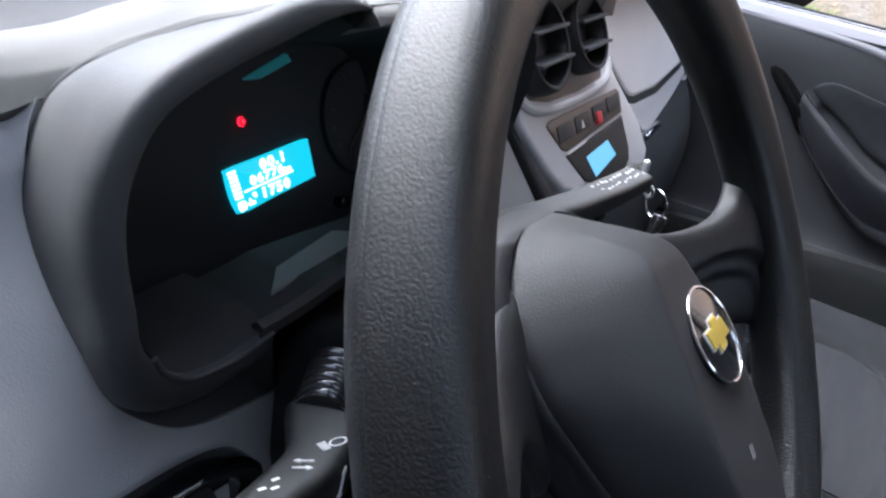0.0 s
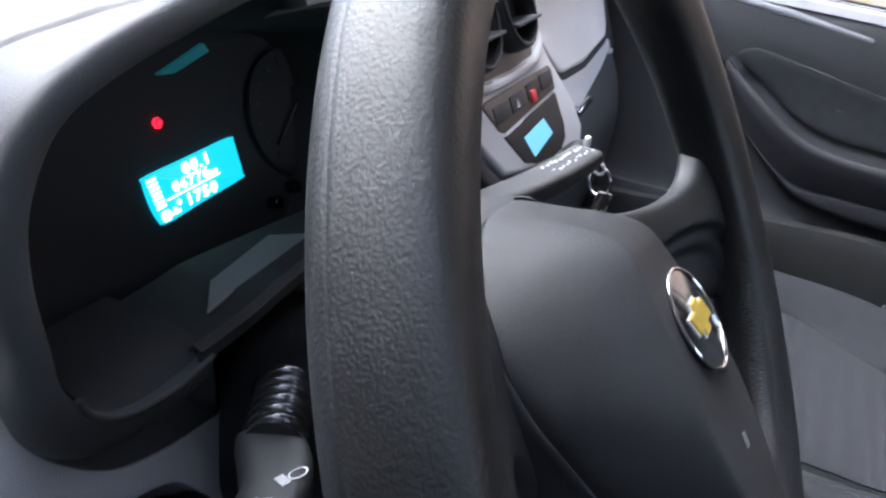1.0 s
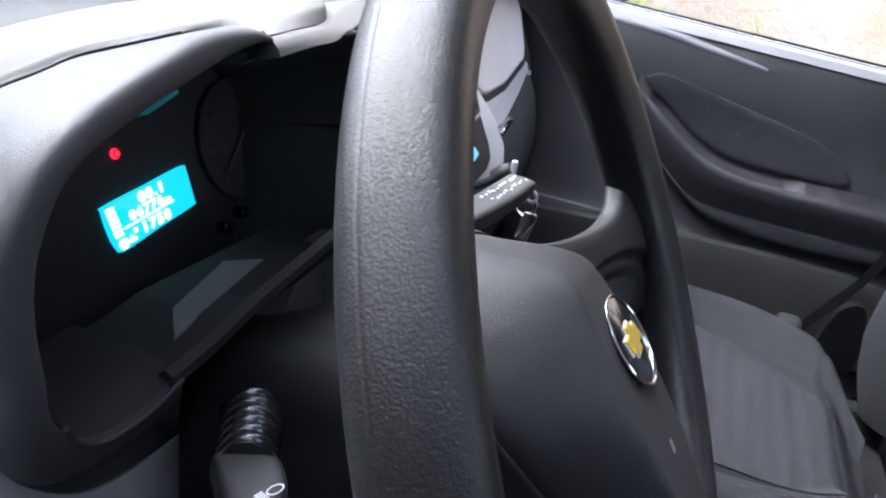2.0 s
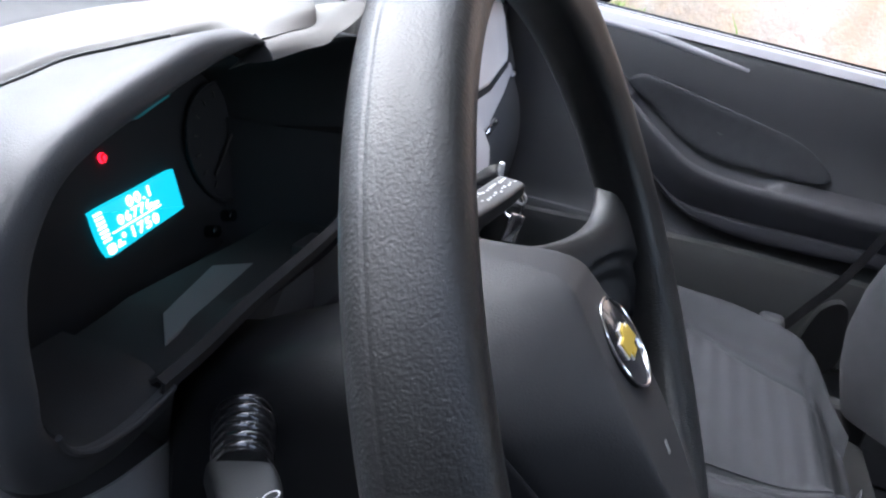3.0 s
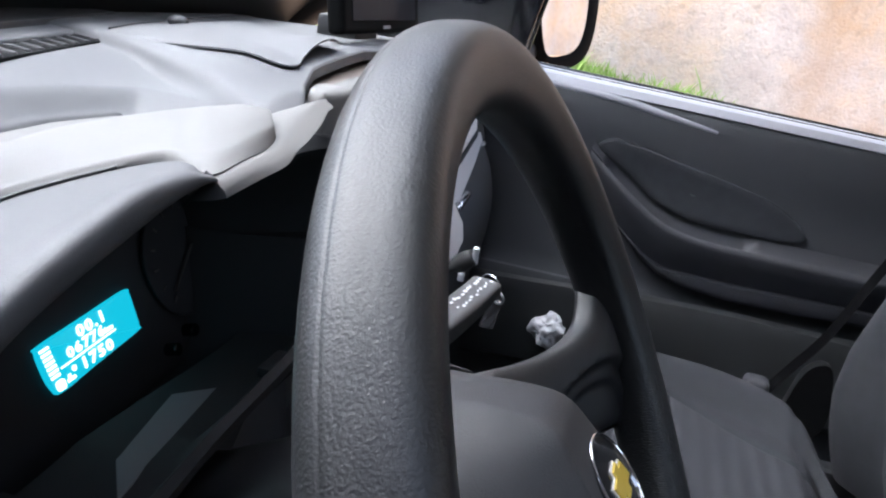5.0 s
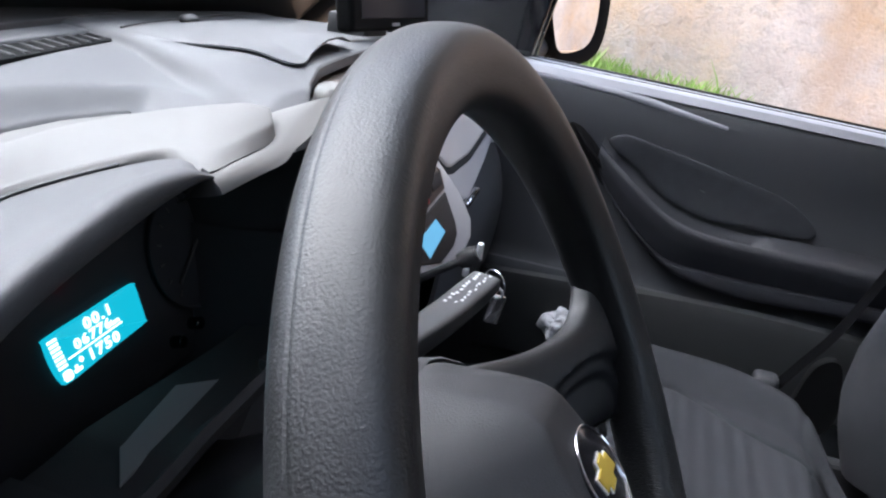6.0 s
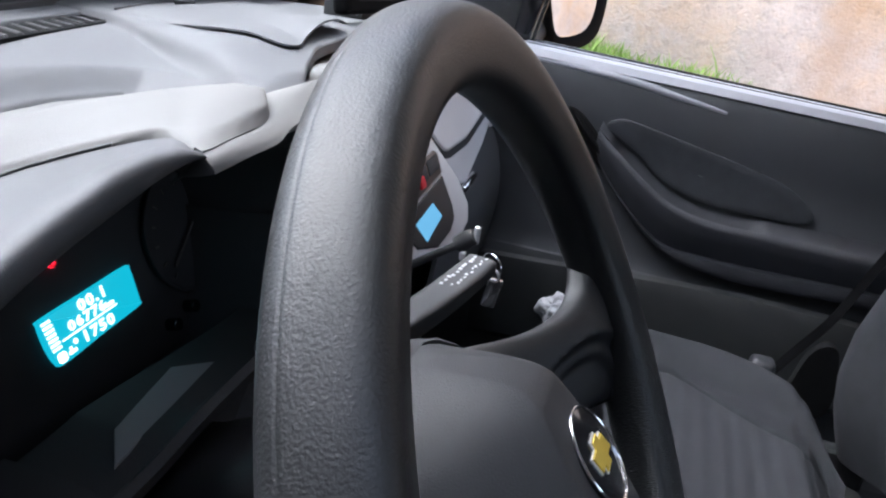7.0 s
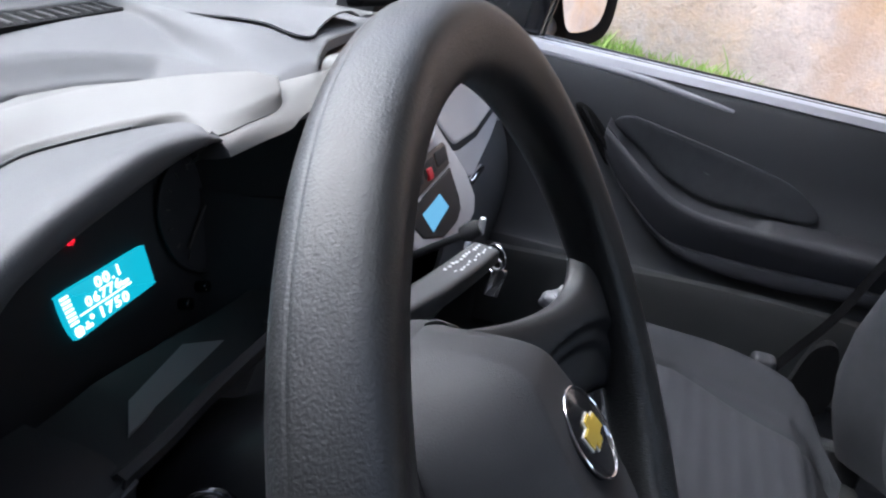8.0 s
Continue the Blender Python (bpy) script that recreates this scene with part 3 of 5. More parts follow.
part("brow_back", thick(loft([[(x - 0.01, max(0.262 + 0.022 * smooth_step(-0.2, 0.0, x), gap_line(x) - 0.07), 0.0625), (x, gap_line(x) - 0.002, 0.0625), (x, gap_line(x) + 0.0, 0.0595), (x, gap_line(x), 0.050)] for x in np.linspace(-0.36, 0.225, 60)]), 0.002), PAD, dash, "pale grey strip behind the brow")


def bridge():
    """The pale arm that runs on from under the brow towards the middle of the car."""
    st = [((-0.016, 0.151, 0.0940), (-0.0185, 0.1535, 0.1000), (-0.010, 0.166, 0.0985)), ((0.013, 0.153, 0.0950), (0.010, 0.1565, 0.1005), (0.018, 0.168, 0.0988)), ((0.046, 0.158, 0.094), (0.046, 0.1635, 0.0995), (0.050, 0.176, 0.097)),
          ((0.070, 0.165, 0.095), (0.072, 0.172, 0.0995), (0.080, 0.190, 0.0975)), ((0.095, 0.171, 0.0955), (0.098, 0.181, 0.1005), (0.106, 0.204, 0.0990)), ((0.125, 0.180, 0.0955), (0.127, 0.190, 0.1005), (0.132, 0.210, 0.0985)),
          ((0.155, 0.190, 0.0950), (0.157, 0.199, 0.1000), (0.160, 0.213, 0.0980)), ((0.190, 0.203, 0.0940), (0.190, 0.210, 0.0985), (0.193, 0.217, 0.0970)), ((0.225, 0.214, 0.091), (0.225, 0.219, 0.0950), (0.228, 0.224, 0.094))]
    rows = []
    for l, r, i in zip(*[spline([s[k] for s in st], 60) for k in range(3)]):
        m = l.lerp(r, 0.5) + Vector((0, -0.0008, 0.0))
        rows.append([l + Vector((0, 0.014, -0.004)), l + Vector((0, 0.006, -0.0022)), l, m, r - Vector((0, 0.0006, 0.001)), r.lerp(i, 0.12) + Vector((0, 0, 0.0006)), r.lerp(i, 0.5) + Vector((0, 0, 0.0008)), i, i + Vector((0.001, 0.004, -0.003)), i + Vector((0.001, 0.005, -0.010)), l + Vector((0, 0.020, -0.008))])
    return loft(rows, True, True)


part("brow_arm", bridge(), PAD, dash, "pale grey arm beside the brow", sharp=60)


part("dash_core", box((-0.34, 0.300, -0.40), (1.0, 0.63, 0.050), 0.004), BLACK, dash)
part("recess_end", box((0.214, 0.195, 0.052), (0.222, 0.262, 0.073), 0.002), MATTE, dash)
part("core_side", box((0.206, 0.235, 0.0), (0.262, 0.305, 0.058), 0.004), BLACK, dash)


def tunnel():
    """Dark walls from the opening back to the instrument face."""
    loop = spline([(-0.020, 0, 0.0985), (-0.063, 0, 0.090), (-0.110, 0, 0.067), (-0.126, 0, 0.030), (-0.118, 0, -0.020), (-0.088, 0, -0.055), (-0.040, 0, -0.052), (0.03, 0, -0.050),
                   (0.09, 0, -0.050), (0.15, 0, -0.040), (0.185, 0, 0.03), (0.172, 0, 0.076), (0.10, 0, 0.0905), (0.03, 0, 0.0935)], 90, True)
    rows = []
    for f, y, dz, low in ((1.012, 0.174, 0.0, 1.03), (0.93, 0.20, -0.006, 1.14), (0.80, 0.24, -0.014, 1.25), (0.74, 0.285, -0.020, 1.3), (0.02, 0.288, -0.02, 0.02)):
        rows.append([Vector((0.03 + (p.x - 0.03) * f, y - 0.11 * (p.z - 0.02) * (1 - (y - 0.172) / 0.113), 0.02 + (p.z - 0.02) * (f if p.z > 0.02 else low) + (dz if p.z > 0.02 else 0))) for p in loop])
    return loft(rows, True)


part("cluster_tunnel", tunnel(), MATTE, dash, "black recess around the instruments")


def lip():
    """The shelf under the instruments, from its thin front edge back to the face."""
    front = spline([(-0.050, 0.1725, -0.0470), (-0.02, 0.171, -0.0425), (0.02, 0.170, -0.034), (0.09, 0.167, -0.023), (0.13, 0.168, -0.015), (0.17, 0.175, -0.005)], 50)
    rows = []
    for p in front:
        deep = min(p.z - 0.003, -0.0435)
        rows.append([p + Vector((0, 0.012, -0.012)), p + Vector((0, 0.001, -0.005)), p, p + Vector((0, 0.0025, 0.0010)), Vector((p.x + 0.001, p.y + 0.006, max(p.z - 0.004, deep))), Vector((p.x + 0.003, p.y + 0.013, deep)), Vector((p.x + 0.006, p.y + 0.034, deep)), Vector((p.x + 0.008, p.y + 0.058, deep - 0.001))])
    return loft(rows)


part("cluster_shelf", thick(lip(), 0.002), SHELFGREY, dash, "dark grey shelf under the instruments")
LIPZ = [(-0.118, -0.026), (-0.108, -0.0430), (-0.104, -0.0455), (-0.092, -0.0535), (-0.072, -0.0560), (-0.042, -0.0510)]
part("shelf_floor", thick(loft([[(x, 0.1700, level_at(LIPZ, x) - 0.0005), (x, 0.1750, level_at(LIPZ, x) - 0.0012), (x, 0.186, -0.0510 + 0.0055 * smooth_step(-0.085, -0.05, x)), (x, 0.200, -0.0490 + 0.0050 * smooth_step(-0.085, -0.05, x)), (x, 0.231, -0.0465 + 0.0022 * smooth_step(-0.085, -0.05, x))] for x in np.linspace(-0.104, -0.043, 24)]), 0.001), SHELFGREY, dash, "dark grey floor of the recess")
part("shelf_edge", tube(spline([(-0.050, 0.1722, -0.0472), (-0.02, 0.1707, -0.0428), (0.02, 0.1695, -0.0342), (0.09, 0.1665, -0.0232), (0.13, 0.1675, -0.0152), (0.17, 0.1745, -0.0052)], 40), 0.0010, 8), SHELL, dash)
part("cluster_apron", thick(loft([[(x, 0.176 - 0.006 * smooth_step(-0.03, 0.05, x), z), (x, 0.186, z - 0.012), (x, 0.215, z - 0.06), (x, 0.245, z - 0.16)] for x, z in ((0.010, -0.0435), (0.03, -0.038), (0.09, -0.029), (0.13, -0.021), (0.145, -0.017))]), 0.002), MATTE, dash, "black panel under the instruments")
part("shelf_plate", slab([(-0.0285, 0.187, -0.0435), (0.072, 0.2005, -0.0435), (0.054, 0.217, -0.0435), (-0.006, 0.205, -0.0435)], (0, 0, 0.002), 0.0006), PLATEGREY, dash, "plain grey plate on the shelf", smooth=False)

part("lip_edge", tube(spline([(-0.112, 0.1700, -0.034), (-0.106, 0.1700, -0.044), (-0.092, 0.1706, -0.0528), (-0.071, 0.1710, -0.0556), (-0.056, 0.1709, -0.0540), (-0.0435, 0.1706, -0.0507)], 40), 0.0014, 8), SHELL, dash)
part("edge_lug", box((0.074, 0.168, -0.031), (0.099, 0.180, -0.0245), 0.002), BLACK, dash)
# the display's cyan gleam in the recess, made as a glowing strip
part("side_strip", slab([(-0.036, 0.205, 0.0600), (-0.0100, 0.205, 0.0695), (-0.0065, 0.205, 0.0660), (-0.027, 0.205, 0.0595)], (0, 0.002, 0), 0.0), DIMCYAN, dash, "dim cyan glowing strip that imitates the display's gleam", smooth=False)

# slotted defroster grille and the dark line along the windscreen's foot
GM = Matrix.Translation((0.165, 0.4405, 0.0)) @ pose(0, 0, 0, 0, 0, 16.2)
grille = part("defroster_grille", moved(box((-0.32, 0.0, 0.070), (0.255, 0.034, 0.0885), 0.0015), GM), DEEP, dash, "black slotted defroster grille")
for i in range(28):
    part("slat", moved(box((-0.002, -0.0175, 0), (0.002, 0.0175, 0.003), 0.0008, 1), GM @ Matrix.Translation((-0.31 + i * 0.0205, 0.017, 0.0870)) @ pose(0, 0, 0, 0, 0, -35)), DARK, grille)
part("windscreen_foot", slab([(p.x, p.y, 0.083) for p in [GM @ Vector((-0.32, 0.036, 0)), GM @ Vector((0.20, 0.036, 0)), GM @ Vector((0.40, 0.034, 0)), GM @ Vector((0.42, 0.072, 0)), GM @ Vector((-0.32, 0.072, 0))]], (0, 0, 0.008), 0.003), DASH, dash, "grey strip at the windscreen's foot")
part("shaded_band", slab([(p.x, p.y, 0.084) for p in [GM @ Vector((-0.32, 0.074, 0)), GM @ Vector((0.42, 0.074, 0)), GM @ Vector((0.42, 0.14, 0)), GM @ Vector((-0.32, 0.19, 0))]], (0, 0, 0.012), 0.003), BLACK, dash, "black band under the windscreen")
part("rear_gap", tube([Vector((p.x, p.y, top_height(p.x, p.y) + 0.0002)) for p in spline([(0.375, 0.505, 0), (0.43, 0.528, 0), (0.492, 0.548, 0), (0.64, 0.585, 0), (0.793, 0.613, 0), (0.95, 0.632, 0)], 30)], 0.0016, 6), BLACK, dash)


def lid():
    """A thin lid on the raised middle, with its near edge curling up."""
    edge = spline([(0.340, 0.436, 0), (0.335, 0.392, 0), (0.329, 0.345, 0), (0.323, 0.309, 0), (0.334, 0.2955, 0), (0.362, 0.302, 0), (0.42, 0.314, 0), (0.489, 0.322, 0)], 60)
    rows, under = [], []
    for i, a in enumerate(edge):
        f = i / 59
        lift = 0.011 * smooth_step(0.62, 0.90, f) * (1 - 0.5 * smooth_step(0.92, 1.0, f))
        far = Vector((0.345 + 0.30 * f, 0.486 + 0.04 * f, 0))
        row = []
        for k in range(12):
            g = k / 11
            p = a.lerp(far, g)
            row.append(Vector((p.x, p.y, top_height(p.x, p.y) + 0.004 * smooth_step(0.0, 0.22, f) - 0.0015 * (1 - smooth_step(0.0, 0.10, f)) + lift * (1 - g) ** 2)))
        low = [p - Vector((0, 0, 0.0017)) for p in row]
        rows.append(row + low[::-1])
    return loft(rows, True, True)


part("centre_lid", lid(), DASH, dash, "grey lid with a curled front edge")
part("lid_gap", slab([(0.375, 0.309, 0.0965), (0.488, 0.327, 0.0965), (0.488, 0.345, 0.0965), (0.375, 0.33, 0.0965)], (0, 0, 0.002), 0.0005), BLACK, dash)
dome = bmesh.new()
bmesh.ops.create_uvsphere(dome, u_segments=24, v_segments=12, radius=0.0112)
part("sun_sensor", moved(dome, Matrix.Translation((0.520, 0.530, 0.0995)) @ Matrix.Diagonal((1, 1, 0.62, 1))), SHELL, dash, "grey dome of the sun sensor")

# ---------------------------------------------------------------- instrument cluster
cluster = thing("instrument_cluster", (0.03, 0.28, -0.04), "black instrument cluster with a lit cyan display and red lamp", "instrument cluster")
LX, LU = Vector((1, 0.02, 0.088)).normalized(), Vector((0, 0.0075, 0.0235)).normalized()      # across and up the tilted face
FM = frame_of((0.049, 0.2612, -0.0185), LX, LU)


part("face", moved(box((-0.165, -0.05, -0.012), (0.13, 0.080, -0.004), 0.003), FM), MATTE, cluster)


def lcd():
    """The display's window: cut corner at the lower left, rounded ones elsewhere."""
    o = spline([(-0.0352, 0.0085, 0), (-0.0325, 0.0112, 0), (0, 0.0117, 0), (0.0325, 0.0121, 0), (0.0352, 0.0095, 0), (0.0353, 0, 0), (0.0350, -0.0100, 0), (0.0330, -0.0125, 0), (0, -0.0140, 0), (-0.0285, -0.0155, 0), (-0.0330, -0.0130, 0), (-0.0352, -0.004, 0)], 60, True)
    return moved(slab(o, (0, 0, 0.003), 0.0005), FM @ Matrix.Translation((0, 0, -0.003)))


display = part("display", lcd(), LCD, cluster, "cyan backlit display with white digits")
D3 = 0.0006
for text, size, u, v in (("00.1", 0.0098, 0.0015, 0.0070), ("06776", 0.0088, -0.0055, 0.0002), ("km", 0.0050, 0.0115, -0.0008), ("1750", 0.0098, -0.0010, -0.0092)):
    steps = [0.36 if ch == "." else 0.66 for ch in text]
    for k, ch in enumerate(text):
        part("digit" if ch.isdigit() else "letter", lettering(ch, size, FM @ Matrix.Translation((u + (sum(steps[:k]) + steps[k] / 2 - sum(steps) / 2) * size, v, D3)) @ Matrix.Diagonal((1.1, 0.85, 1, 1))), DIGIT, display, smooth=False)
part("degree_mark", moved(disc(0.0015, 0.0003, 16), FM @ Matrix.Translation((-0.0185, -0.0078, D3))), DIGIT, display)
part("rule", moved(box((-0.0255, -0.0041, 0), (0.0165, -0.0034, D3), 0), FM @ pose(0, 0, 0, 0, 0, 1)), DIGIT, display, smooth=False)
for i in range(7):
    part("fuel_bar", moved(box((-0.0345 + 0.0002 * i, 0.0082 - 0.0025 * i, 0), (-0.0285 + 0.0002 * i, 0.0095 - 0.0025 * i, D3), 0), FM), DIGIT, display, smooth=False)
part("pump_sign", moved(joined(box((-0.0320, -0.0140, 0), (-0.0265, -0.0088, D3), 0.001, 1), box((-0.0245, -0.0128, 0), (-0.0190, -0.0112, D3), 0), box((-0.0232, -0.0112, 0), (-0.0216, -0.0092, D3), 0)), FM), DIGIT, display, smooth=False)
lamp = part("warning_lamp", moved(disc(0.0028, 0.002, 24, 0.0006), FM @ Matrix.Translation((-0.0125, 0.0338, -0.0035))), RED, cluster, "lit red warning lamp")
part("lamp_sign", moved(ring(0.0020, 0.0005, 24, 6), FM @ Matrix.Translation((-0.0125, 0.0338, -0.0014))), REDDIM, lamp)
gauge = part("gauge", moved(disc(0.037, 0.004, 64, 0.001), FM @ Matrix.Translation((0.092, 0.012, -0.004))), MATTE, cluster, "unlit round gauge with fine dial marks")
part("bezel", moved(ring(0.038, 0.0012, 64, 8), FM @ Matrix.Translation((0.092, 0.012, -0.0004))), MATTE, gauge)
for i in range(13):
    a = radians(-45 + i * 22.5)
    part("dial_mark", moved(box((-0.0006, 0.029, 0), (0.0006, 0.033, 0.0006), 0), FM @ Matrix.Translation((0.092, 0.012, 0.0002)) @ pose(0, 0, 0, 0, 0, math.degrees(a) - 90)), DIALMARK, gauge, smooth=False)
part("needle", moved(box((-0.001, -0.006, 0), (0.001, 0.028, 0.0012), 0.0003, 1), FM @ Matrix.Translation((0.092, 0.012, 0.002)) @ pose(0, 0, 0, 0, 0, 125)), DIALMARK, gauge)
part("reset_button", moved(disc(0.004, 0.008, 20, 0.001), FM @ Matrix.Translation((0.055, -0.036, -0.004))), GLOSS, cluster)
part("reset_button", moved(disc(0.004, 0.008, 20, 0.001), FM @ Matrix.Translation((0.075, -0.033, -0.004))), GLOSS, cluster)

# ---------------------------------------------------------------- steering wheel
RAKE = 26.78
WM = frame_of((0, 0, 0), (1, 0, 0), (0, math.sin(radians(RAKE)), math.cos(radians(RAKE))))   # x right, y up the wheel, z to the driver
wheel = thing("steering_wheel", (0, 0.03, -0.03), "black grained steering wheel with a large airbag hub and badge", "steering wheel")
RR, RT = 0.171, 0.0158


def rim():
    """The rim: a rounded section with a parting line on its outer side and a soft ridge on its inner side."""
    n, m = 220, 200
    rows = []
    for i in range(n + 1):
        a = 2 * math.pi * i / n
        row = []
        for k in range(m):
            s = 2 * math.pi * k / m
            q = s - radians(20)
            p = 3.1 if 0 < q < math.pi / 2 else 3.5 if 0 < q < math.pi else 2.5
            r = RT * (abs(math.cos(q)) ** p + abs(math.sin(q)) ** p) ** (-1 / p)
            for at, wide, deep in ((radians(350), 0.022, 0.00033),):
                d = (s - at + math.pi) % (2 * math.pi) - math.pi
                r -= deep * math.exp(-(d / wide) ** 2)
            row.append((( RR + r * math.cos(s)) * math.cos(a), (RR + r * math.cos(s)) * math.sin(a), r * math.sin(s)))
        rows.append(row)
    bm = bmesh.new()
    uvl = bm.loops.layers.uv.new("UVMap")
    v = [[bm.verts.new(p) for p in r] for r in rows[:-1]]
    for i in range(n):
        for k in range(m):
            q = ((i, k), (i, k + 1), (i + 1, k + 1), (i + 1, k))
            f = bm.faces.new([v[a % n][b % m] for a, b in q])
            for l, (a, b) in zip(f.loops, q):
                l[uvl].uv = (a / n, b / m)
    bmesh.ops.recalc_face_normals(bm, faces=bm.faces)
    return bm


part("rim", moved(rim(), WM), LEATHER, wheel, "black leather-grained rim with a moulded parting line")


def along(table, y):
    """Linear look-up in rows of (place, value), places falling."""
    for (a, p), (b, q) in zip(table, table[1:]):
        if y >= b:
            return p + (q - p) * min(1.0, max(0.0, (a - y) / (a - b)))
    return table[-1][1]


HALF = [(0.0595, 0.0125), (0.0560, 0.0235), (0.050, 0.032), (0.042, 0.044), (0.026, 0.0525), (0.0, 0.054), (-0.038, 0.044), (-0.075, 0.030), (-0.112, 0.012)]
RIDGE = [(0.0595, 0.006), (0.041, 0.017), (0.018, 0.027), (-0.016, 0.036), (-0.05, 0.032), (-0.112, 0.008)]


def seam_height(y):
    return -0.030 - 0.29 * y


def soft(table, y):
    """The same look-up with its corners rounded off."""
    return sum(along(table, y + d) for d in (-0.009, -0.006, -0.003, 0.0, 0.003, 0.006, 0.009)) / 7


def airbag():
    """The airbag cover: a front facet that widens downwards from its top, steep side facets that fall to the seam."""
    rows = []
    for y in np.linspace(0.0595, -0.112, 70):
        w, rx, hs = along(HALF, y) if y > 0.045 else soft(HALF, y), soft(RIDGE, y), seam_height(y)
        bend = -0.030 + 0.675 * (y + 0.030) + 0.325 * math.sqrt((y + 0.030) ** 2 + 0.0036)
        front = 0.0131 - 0.29 * (bend - 0.006)
        front = hs + (front - hs) * (1 - (1 - smooth_step(0.0635, 0.030, y)) ** 2.2) * (1 - smooth_step(-0.085, -0.125, y) ** 2)
        row = []
        for k in range(61):
            u = -1 + 2 * k / 60
            t = max(0.0, (abs(w * u) - rx * 0.8) / (w - rx * 0.8))
            row.append((w * u, y, front + (hs - front) * t ** 1.35))
        rows.append([(-w + 0.0012, y, hs - 0.014), (-w, y, hs - 0.0015)] + row[1:-1] + [(w, y, hs - 0.0015), (w - 0.0012, y, hs - 0.014)])
    rows.insert(0, [(x * 0.97, y + 0.0002, -0.062) for x, y, z in rows[0]])
    return loft(rows, False)


part("airbag_cover", moved(airbag(), WM), BAG, wheel, "black grained airbag cover", sharp=60)


SHOULDER = [(0.0595, 0.030), (0.0585, 0.048), (0.055, 0.066), (0.047, 0.077), (0.040, 0.079), (0.033, 0.074), (0.022, 0.060), (0.008, 0.0545), (-0.010, 0.0525), (-0.038, 0.049), (-0.075, 0.035), (-0.112, 0.017)]     # the carrier's outer edge on the door side


def housing():
    """The carrier round the airbag: a groove beside the cover, a flush shoulder with a rounded edge, then walls that run back."""
    rows = []
    ys = np.linspace(0.0595, -0.112, 80)
    for g, f, d, back in ((-0.0006, 0, -0.013, 0), (0.0002, 0, -0.0035, 0), (0.0008, 0, -0.0016, 0), (0.0020, 0, -0.0009, 0), (0.0020, 0.3, -0.0022, 0), (0, 0.6, -0.0055, 0), (0, 0.86, -0.0105, 0), (0, 0.97, -0.0145, 0), (0, 1.0, -0.019, 0), (0, 0.98, -0.024, 0), (0, 0.6, -0.034, 0.012), (0, 0.3, -0.055, 0.026)):
        row = []
        for sg, yy in ((1, ys), (-1, ys[::-1])):
            for y in yy:
                w = along(HALF, y) if y > 0.045 else soft(HALF, y)
                o = max(along(SHOULDER, y), w + 0.006) if sg < 0 else w + 0.006
                row.append(Vector((sg * max(0.004, w + 0.0018 + g + (o - w - 0.0018) * f - back), y + 0.0022 * max(0, f) * smooth_step(0.03, 0.058, y) - 0.005 * max(0, f) * smooth_step(-0.08, -0.112, y) - back * smooth_step(0.0, 0.06, y), seam_height(y) + d)))
        rows.append(row)
    return loft(rows, True, True)


part("hub_housing", moved(housing(), WM), BAG, wheel, "black hub housing behind the cover", sharp=60)


def spoke(side):
    """A spoke that widens softly into the rim, with a raised band that arches round a shallow pocket."""
    rows = []
    for i in range(70):
        f = i / 69
        x = 0.036 + (0.170 - 0.036) * f
        top = soft([(0.170, 0.052), (0.160, 0.044), (0.154, 0.0355), (0.149, 0.0300), (0.144, 0.0265), (0.137, 0.0242), (0.130, 0.0230), (0.120, 0.0225), (0.106, 0.0238), (0.090, 0.0275), (0.072, 0.0335), (0.055, 0.040), (0.036, 0.044)], x)
        low = along([(0.170, -0.060), (0.160, -0.050), (0.150, -0.043), (0.132, -0.037), (0.110, -0.0335), (0.080, -0.033), (0.036, -0.036)], x)
        z = -0.050 + 0.042 * smooth_step(0.0, 1.0, (x - 0.040) / 0.124)
        half = 0.0118 - 0.0022 * smooth_step(0.135, 0.165, x)
        loop = []
        for k in range(96):
            a = 2 * math.pi * k / 96
            c, s = math.cos(a), math.sin(a)
            q = (abs(c) ** 3.4 + abs(s) ** 3.4) ** (-1 / 3.4)
            y = (top + low) / 2 + (top - low) / 2 * c * q
            inside = 1 - math.sqrt(((x - 0.113) / 0.056) ** 2 + ((y + 0.034) / 0.041) ** 2)
            dish = 0.0048 * smooth_step(-0.03, 0.10, inside) + 0.0035 * smooth_step(0.22, 0.34, inside)
            loop.append((side * x, y, z + half * s * q - (dish if s > 0 else 0)))
        rows.append(loop)
    return loft(rows, True, True)


part("spoke", moved(spoke(1), WM), SPOKE, wheel)
part("spoke", moved(spoke(-1), WM), SPOKE, wheel)


def lower_spoke():
    rows = []
    for i in range(10):
        f = i / 9
        y = -0.09 - 0.08 * f
        loop = []
        for k in range(20):
            a = 2 * math.pi * k / 20
            c, s = math.cos(a), math.sin(a)
            q = (abs(c) ** 3 + abs(s) ** 3) ** (-1 / 3)
            loop.append(((0.034 - 0.008 * f) * c * q, y, -0.040 + 0.036 * f + 0.009 * s * q))
        rows.append(loop)
    return loft(rows, True, True)


part("spoke", moved(lower_spoke(), WM), SPOKE, wheel)
EM = frame_of((0.0075, -0.0094, 0.0087), (1, 0, 0), (0, math.sin(radians(44)), math.cos(radians(44))))
badge = part("badge", moved(disc(0.0195, 0.004, 64, 0.0008), EM @ Matrix.Translation((0, 0, -0.004))), GLOSS, wheel, "round black badge with a chrome ring")
part("badge_ring", moved(ring(0.0197, 0.0007, 64, 10), EM), CHROME, badge, "chrome ring")
bow = [(-0.0108, -0.0042), (-0.0046, -0.0042), (-0.0052, -0.0072), (0.0038, -0.0072), (0.0044, -0.0042), (0.0125, -0.0042)]
